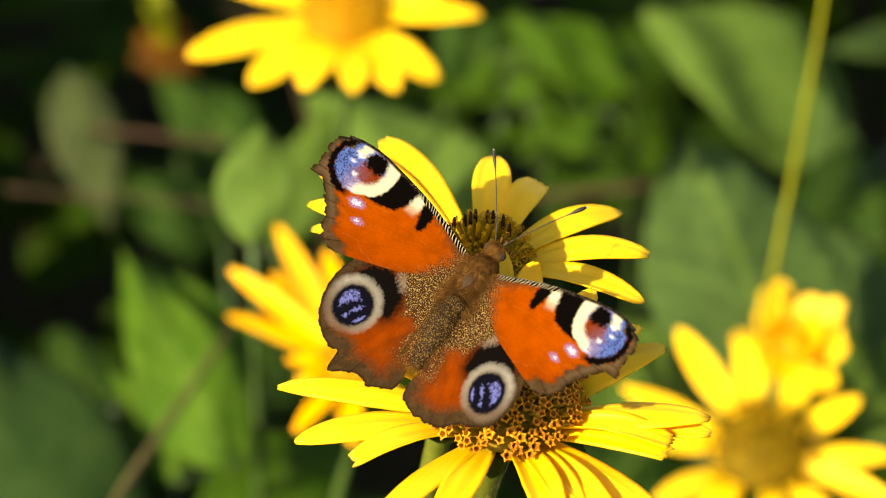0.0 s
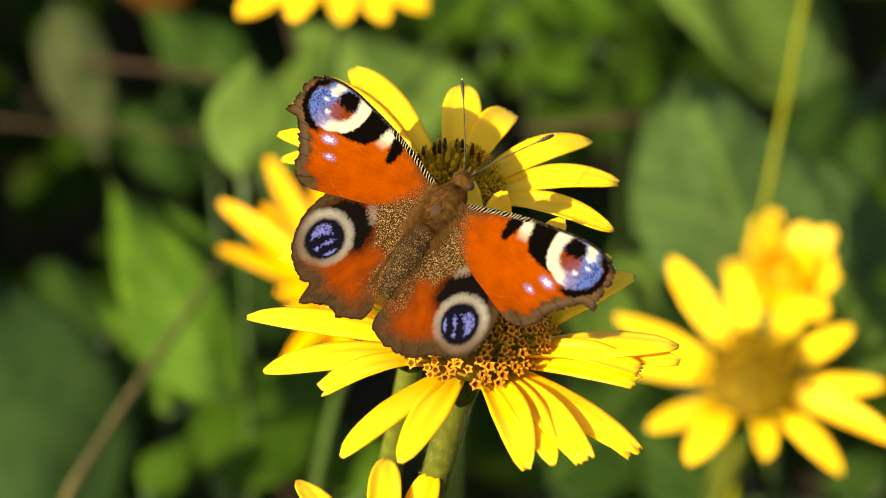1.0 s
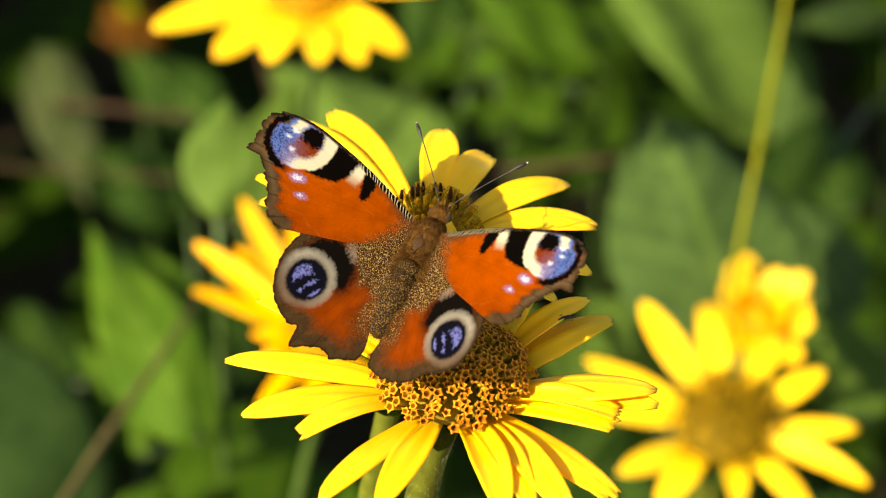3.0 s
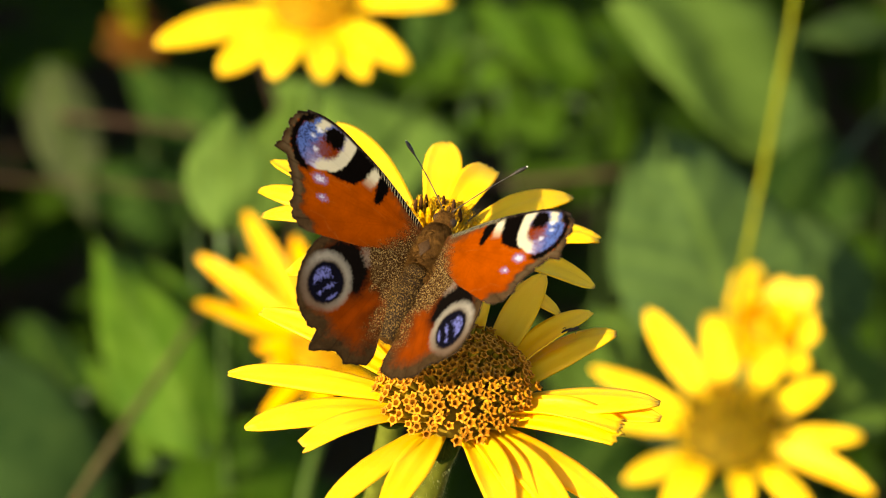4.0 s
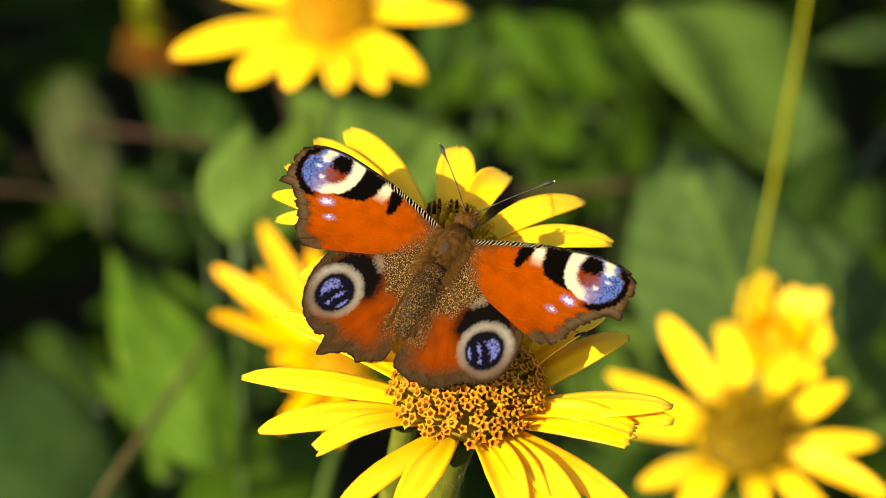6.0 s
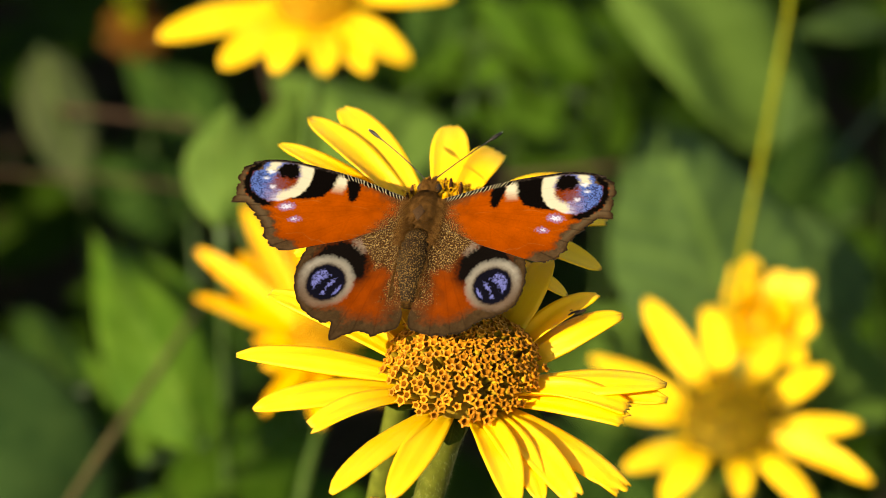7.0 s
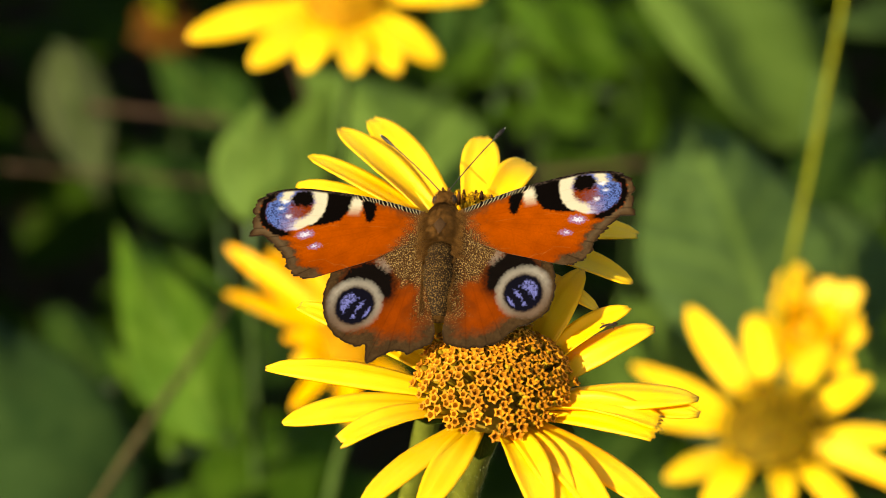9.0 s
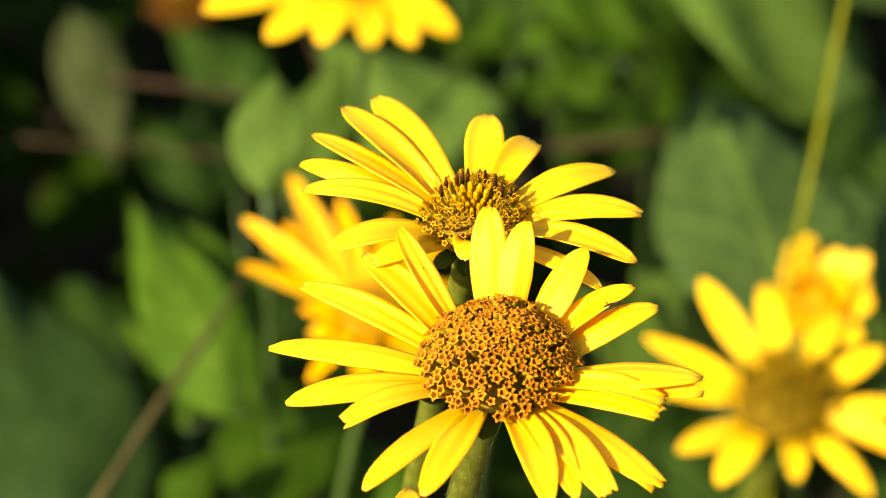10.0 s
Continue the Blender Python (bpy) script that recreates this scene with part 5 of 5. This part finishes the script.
            v, f = tube(line, [0.00026] * 5 + [0.0002] * 4 + [0.00013] * 4, 6)
            link_mesh("leg", v, f, CHITIN, thing, "thin dark jointed leg")
    wings = {}
    for side in (-1, 1):
        wings["hind", side] = wing("hindwing", HIND if side < 0 else HIND_WORN, (4, 20), (0, 4), (2.0, -3.0), hind_pattern, thing, side, -0.12,
                                   "rust-red hindwing with a blue eyespot ringed in cream", 560, 170, 0.45, fold=0.7)
        wings["fore", side] = wing("forewing", FORE, (7, 19), (0, 8), (1.0, 1.6), fore_pattern, thing, side, 0.12,
                                   "orange-red forewing with a blue and cream eyespot")
    return thing, wings, feelers


butterfly, wings, feelers = build_butterfly()


# ------------------------------------------------------------ what moves
def motions():
    # seconds, lean towards the camera and to the side, of the two flowers that grow together
    sway = [
        (0.0, -0.25, 0.31), (0.5, -0.19, 0.40), (1.0, -0.31, 0.01), (1.5, -0.29, 0.12), (2.0, -0.19, 0.16), (2.5, -0.27, 0.06),
        (4.0, -0.27, 0.05), (4.5, -0.36, 0.00), (5.0, -0.42, -0.01), (6.5, -0.46, 0.07), (7.0, -0.55, 0.17), (7.5, -0.67, -0.05),
        (8.0, -0.25, 0.15), (8.5, -0.06, 0.26), (9.0, -0.17, 0.18), (9.5, -0.11, 0.07), (9.7, -0.09, 0.24), (9.8, -0.10, 0.37), (10.0, 0.0, 0.0),
    ]
    for thing in (main_flower, upper_flower, low_flower):
        p = thing.location.copy()
        walk(thing, [(t, pose(p.x, p.y, p.z, a, b, 0)) for t, a, b in sway])
    sway_right = [
        (0.0, -0.03, -0.18), (0.5, 0.03, -0.16), (1.0, -0.12, -0.12), (1.5, -0.03, -0.15), (2.0, -0.06, -0.19), (2.5, -0.04, -0.21),
        (4.0, -0.20, -0.15), (5.0, -0.36, -0.16), (6.5, -0.38, -0.15), (7.0, -0.35, -0.15), (7.5, -0.24, -0.14), (8.0, -0.20, -0.09),
        (8.5, 0.0, 0.05), (9.0, 0.03, 0.08), (9.5, 0.18, 0.05), (10.0, 0.0, 0.0),
    ]
    p = right_flower.location.copy()
    walk(right_flower, [(t, pose(p.x, p.y, p.z, a * 1.55, b * 1.55, 0)) for t, a, b in sway_right])
    sway_side = [
        (0.0, -0.25, -0.41), (0.5, -0.25, -0.35), (1.0, -0.43, -0.35), (1.5, -0.21, -0.37), (2.0, -0.36, -0.24), (2.5, -0.21, -0.41),
        (4.0, -0.43, -0.27), (4.5, -0.25, -0.43), (5.0, -0.55, -0.50), (6.5, -0.55, -0.37), (7.0, -0.50, -0.33), (7.5, -0.21, -0.24),
        (8.0, -0.14, -0.18), (8.5, 0.11, -0.12), (9.0, 0.14, 0.27), (9.5, 0.32, 0.0), (10.0, 0.0, 0.0),
    ]
    for thing in (side_flower, pale_stem):
        p = thing.location.copy()
        walk(thing, [(t, pose(p.x, p.y, p.z, a, b, 0)) for t, a, b in sway_side])
    sway_top = [
        (0.0, -0.20, -0.10), (0.5, -0.28, -0.13), (1.0, -0.26, -0.13), (1.5, -0.28, -0.05), (2.0, -0.28, -0.05), (2.5, -0.31, -0.10),
        (4.0, -0.15, -0.08), (5.0, -0.17, -0.08), (6.5, -0.15, -0.10), (7.0, -0.14, 0.0), (7.5, -0.14, -0.08), (8.0, 0.05, -0.14),
        (8.5, -0.09, 0.0), (9.0, 0.0, 0.0), (10.0, 0.0, 0.0),
    ]
    p = top_flower.location.copy()
    walk(top_flower, [(t, pose(p.x, p.y, p.z, a, b, 0)) for t, a, b in sway_top])
    sway_olive = [
        (0.0, 0.6, 0.5), (0.5, 0.3, 0.3), (1.0, 0.7, 0.6), (1.5, 0.7, 1.0), (2.0, 0.6, 0.9), (2.5, 0.6, 1.1), (4.0, 1.1, 1.3), (4.5, 1.0, 1.3),
        (5.0, 1.1, 1.6), (6.5, 1.0, 1.0), (7.0, 0.4, 0.9), (7.5, 0.5, 0.8), (8.0, 1.0, 0.9), (8.5, 0.5, 0.7), (9.0, 0.2, 0.1), (9.5, -0.4, -0.2), (10.0, 0.0, 0.0),
    ]
    p = olive_plant.location.copy()
    walk(olive_plant, [(t, pose(p.x, p.y, p.z, a, b, 0)) for t, a, b in sway_olive])
    sway_fresh = [
        (0.0, 0.21), (1.0, 0.17), (1.5, 0.33), (2.5, 0.29), (4.0, 0.38), (5.0, 0.45), (6.5, 0.29), (7.0, 0.33), (7.5, 0.19), (8.5, 0.14), (9.5, 0.05), (10.0, 0.0),
    ]
    p = fresh_plant.location.copy()
    walk(fresh_plant, [(t, pose(p.x, p.y, p.z, 0.1 if t < 8 else 0.0, b, 0)) for t, b in sway_fresh])
    # the butterfly: seconds, place, turn
    rows = [
        (0.0, 0.0060, -0.0031, 0.6046, 41.0, 12.8, -38.3), (0.5, 0.0068, -0.0032, 0.6043, 40.0, 12.3, -38.3),
        (1.0, 0.0029, -0.0027, 0.6048, 39.8, 11.6, -38.0), (1.5, 0.0042, -0.0025, 0.6048, 36.2, 12.2, -38.2),
        (2.0, 0.0048, -0.0027, 0.6046, 37.5, 8.5, -34.3), (2.5, 0.0036, -0.0020, 0.6052, 36.3, 6.7, -32.4),
        (2.7, 0.0036, -0.0020, 0.6051, 35.8, 6.4, -32.3), (3.8, 0.0046, -0.0009, 0.6064, 32.0, 0.1, -29.5),
        (4.0, 0.0042, -0.0010, 0.6061, 31.6, 1.1, -29.7), (4.5, 0.0038, -0.0007, 0.6065, 33.5, 3.2, -27.9),
        (5.0, 0.0042, -0.0003, 0.6067, 32.7, 4.2, -31.8), (5.2, 0.0044, -0.0004, 0.6066, 31.6, 5.5, -31.4),
        (6.3, 0.0048, 0.0052, 0.6043, 29.7, 1.2, -32.4), (6.5, 0.0044, 0.0057, 0.6049, 28.4, -0.8, -28.4),
        (7.0, 0.0037, 0.0096, 0.6035, 23.2, -9.8, -15.3), (7.5, 0.0003, 0.0099, 0.6039, 22.8, -8.1, -8.7),
        (8.0, 0.0027, 0.0084, 0.6018, 21.4, -7.9, -10.4), (8.5, 0.0032, 0.0079, 0.6011, 22.1, -8.1, -7.4),
        (9.0, 0.0023, 0.0083, 0.6016, 23.9, -8.0, -7.4), (9.5, 0.0046, 0.0052, 0.6042, 26.4, 0.2, -28.2),
        (9.7, 0.0088, 0.0041, 0.6043, 25.4, 3.1, -34.7), (9.8, 0.0088, 0.0035, 0.6051, 3.4, -6.7, -36.3),
        (9.9, 0.0300, 0.0600, 0.6900, 8.0, 0.0, -30.0), (10.0, 0.1000, 0.2500, 0.8600, 12.0, 0.0, -20.0),
    ]
    walk(butterfly, [(t, pose(*m)) for t, *m in rows])
    # seconds, how far the left and the right wings are raised
    beats = [
        (0.0, 13, 13), (0.5, 5, 8), (1.0, 2, 6), (1.5, 17, 26), (1.6, 48, 66), (1.8, 50, 69), (2.0, 42, 36), (2.2, 24, 14), (2.5, 14, 8), (2.7, 15, 11),
        (3.8, 66, 44), (4.0, 51, 32), (4.5, 31, 22), (5.0, 9, 5), (5.2, 7, 6), (6.3, 3, -2), (6.5, 5, -2), (7.0, 8, 0), (7.5, 3, 5),
        (8.0, 3, 3), (8.5, 3, 2), (9.0, 1, 4), (9.5, 8, 10), (9.7, 6, 9), (9.8, 81, 69), (9.9, 20, 20), (10.0, 70, 70),
    ]
    # seconds, how far the left and the right antenna are raised and turned
    turns = [
        (0.0, -9, -11, -20, 16), (0.5, -5, -13, -19, 16), (1.0, -7, -12, -18, 16), (1.5, -4, -11, -14, 18), (2.0, -3, -5, -12, 17), (2.5, -8, -7, -11, 13),
        (4.0, -20, 4, 9, 4), (4.5, -22, 2, 11, 6), (5.0, -37, -11, -13, -3), (6.5, -20, 4, 9, 0), (7.0, -15, 3, -36, 11), (7.5, -17, 1, -27, 12),
        (8.0, -28, 4, -33, 11), (8.5, -5, 8, -22, 17), (9.0, -11, -3, -22, 12), (9.5, -38, -20, -26, -9), (9.7, -38, -20, -26, -9), (10.0, -30, -10, -20, 0),
    ]
    for side, ob in feelers.items():
        p = ob.location.copy()
        walk(ob, [(t, pose(p.x, p.y, p.z, row[0 if side < 0 else 2], 0, row[1 if side < 0 else 3])) for t, *row in turns])
    for (kind, side), ob in wings.items():
        walk(ob, [(t, pose(side * 0.0015, 0, 0.0008, 0, (left if side < 0 else -right), 1.8 if kind == "hind" else 0)) for t, left, right in beats])


motions()
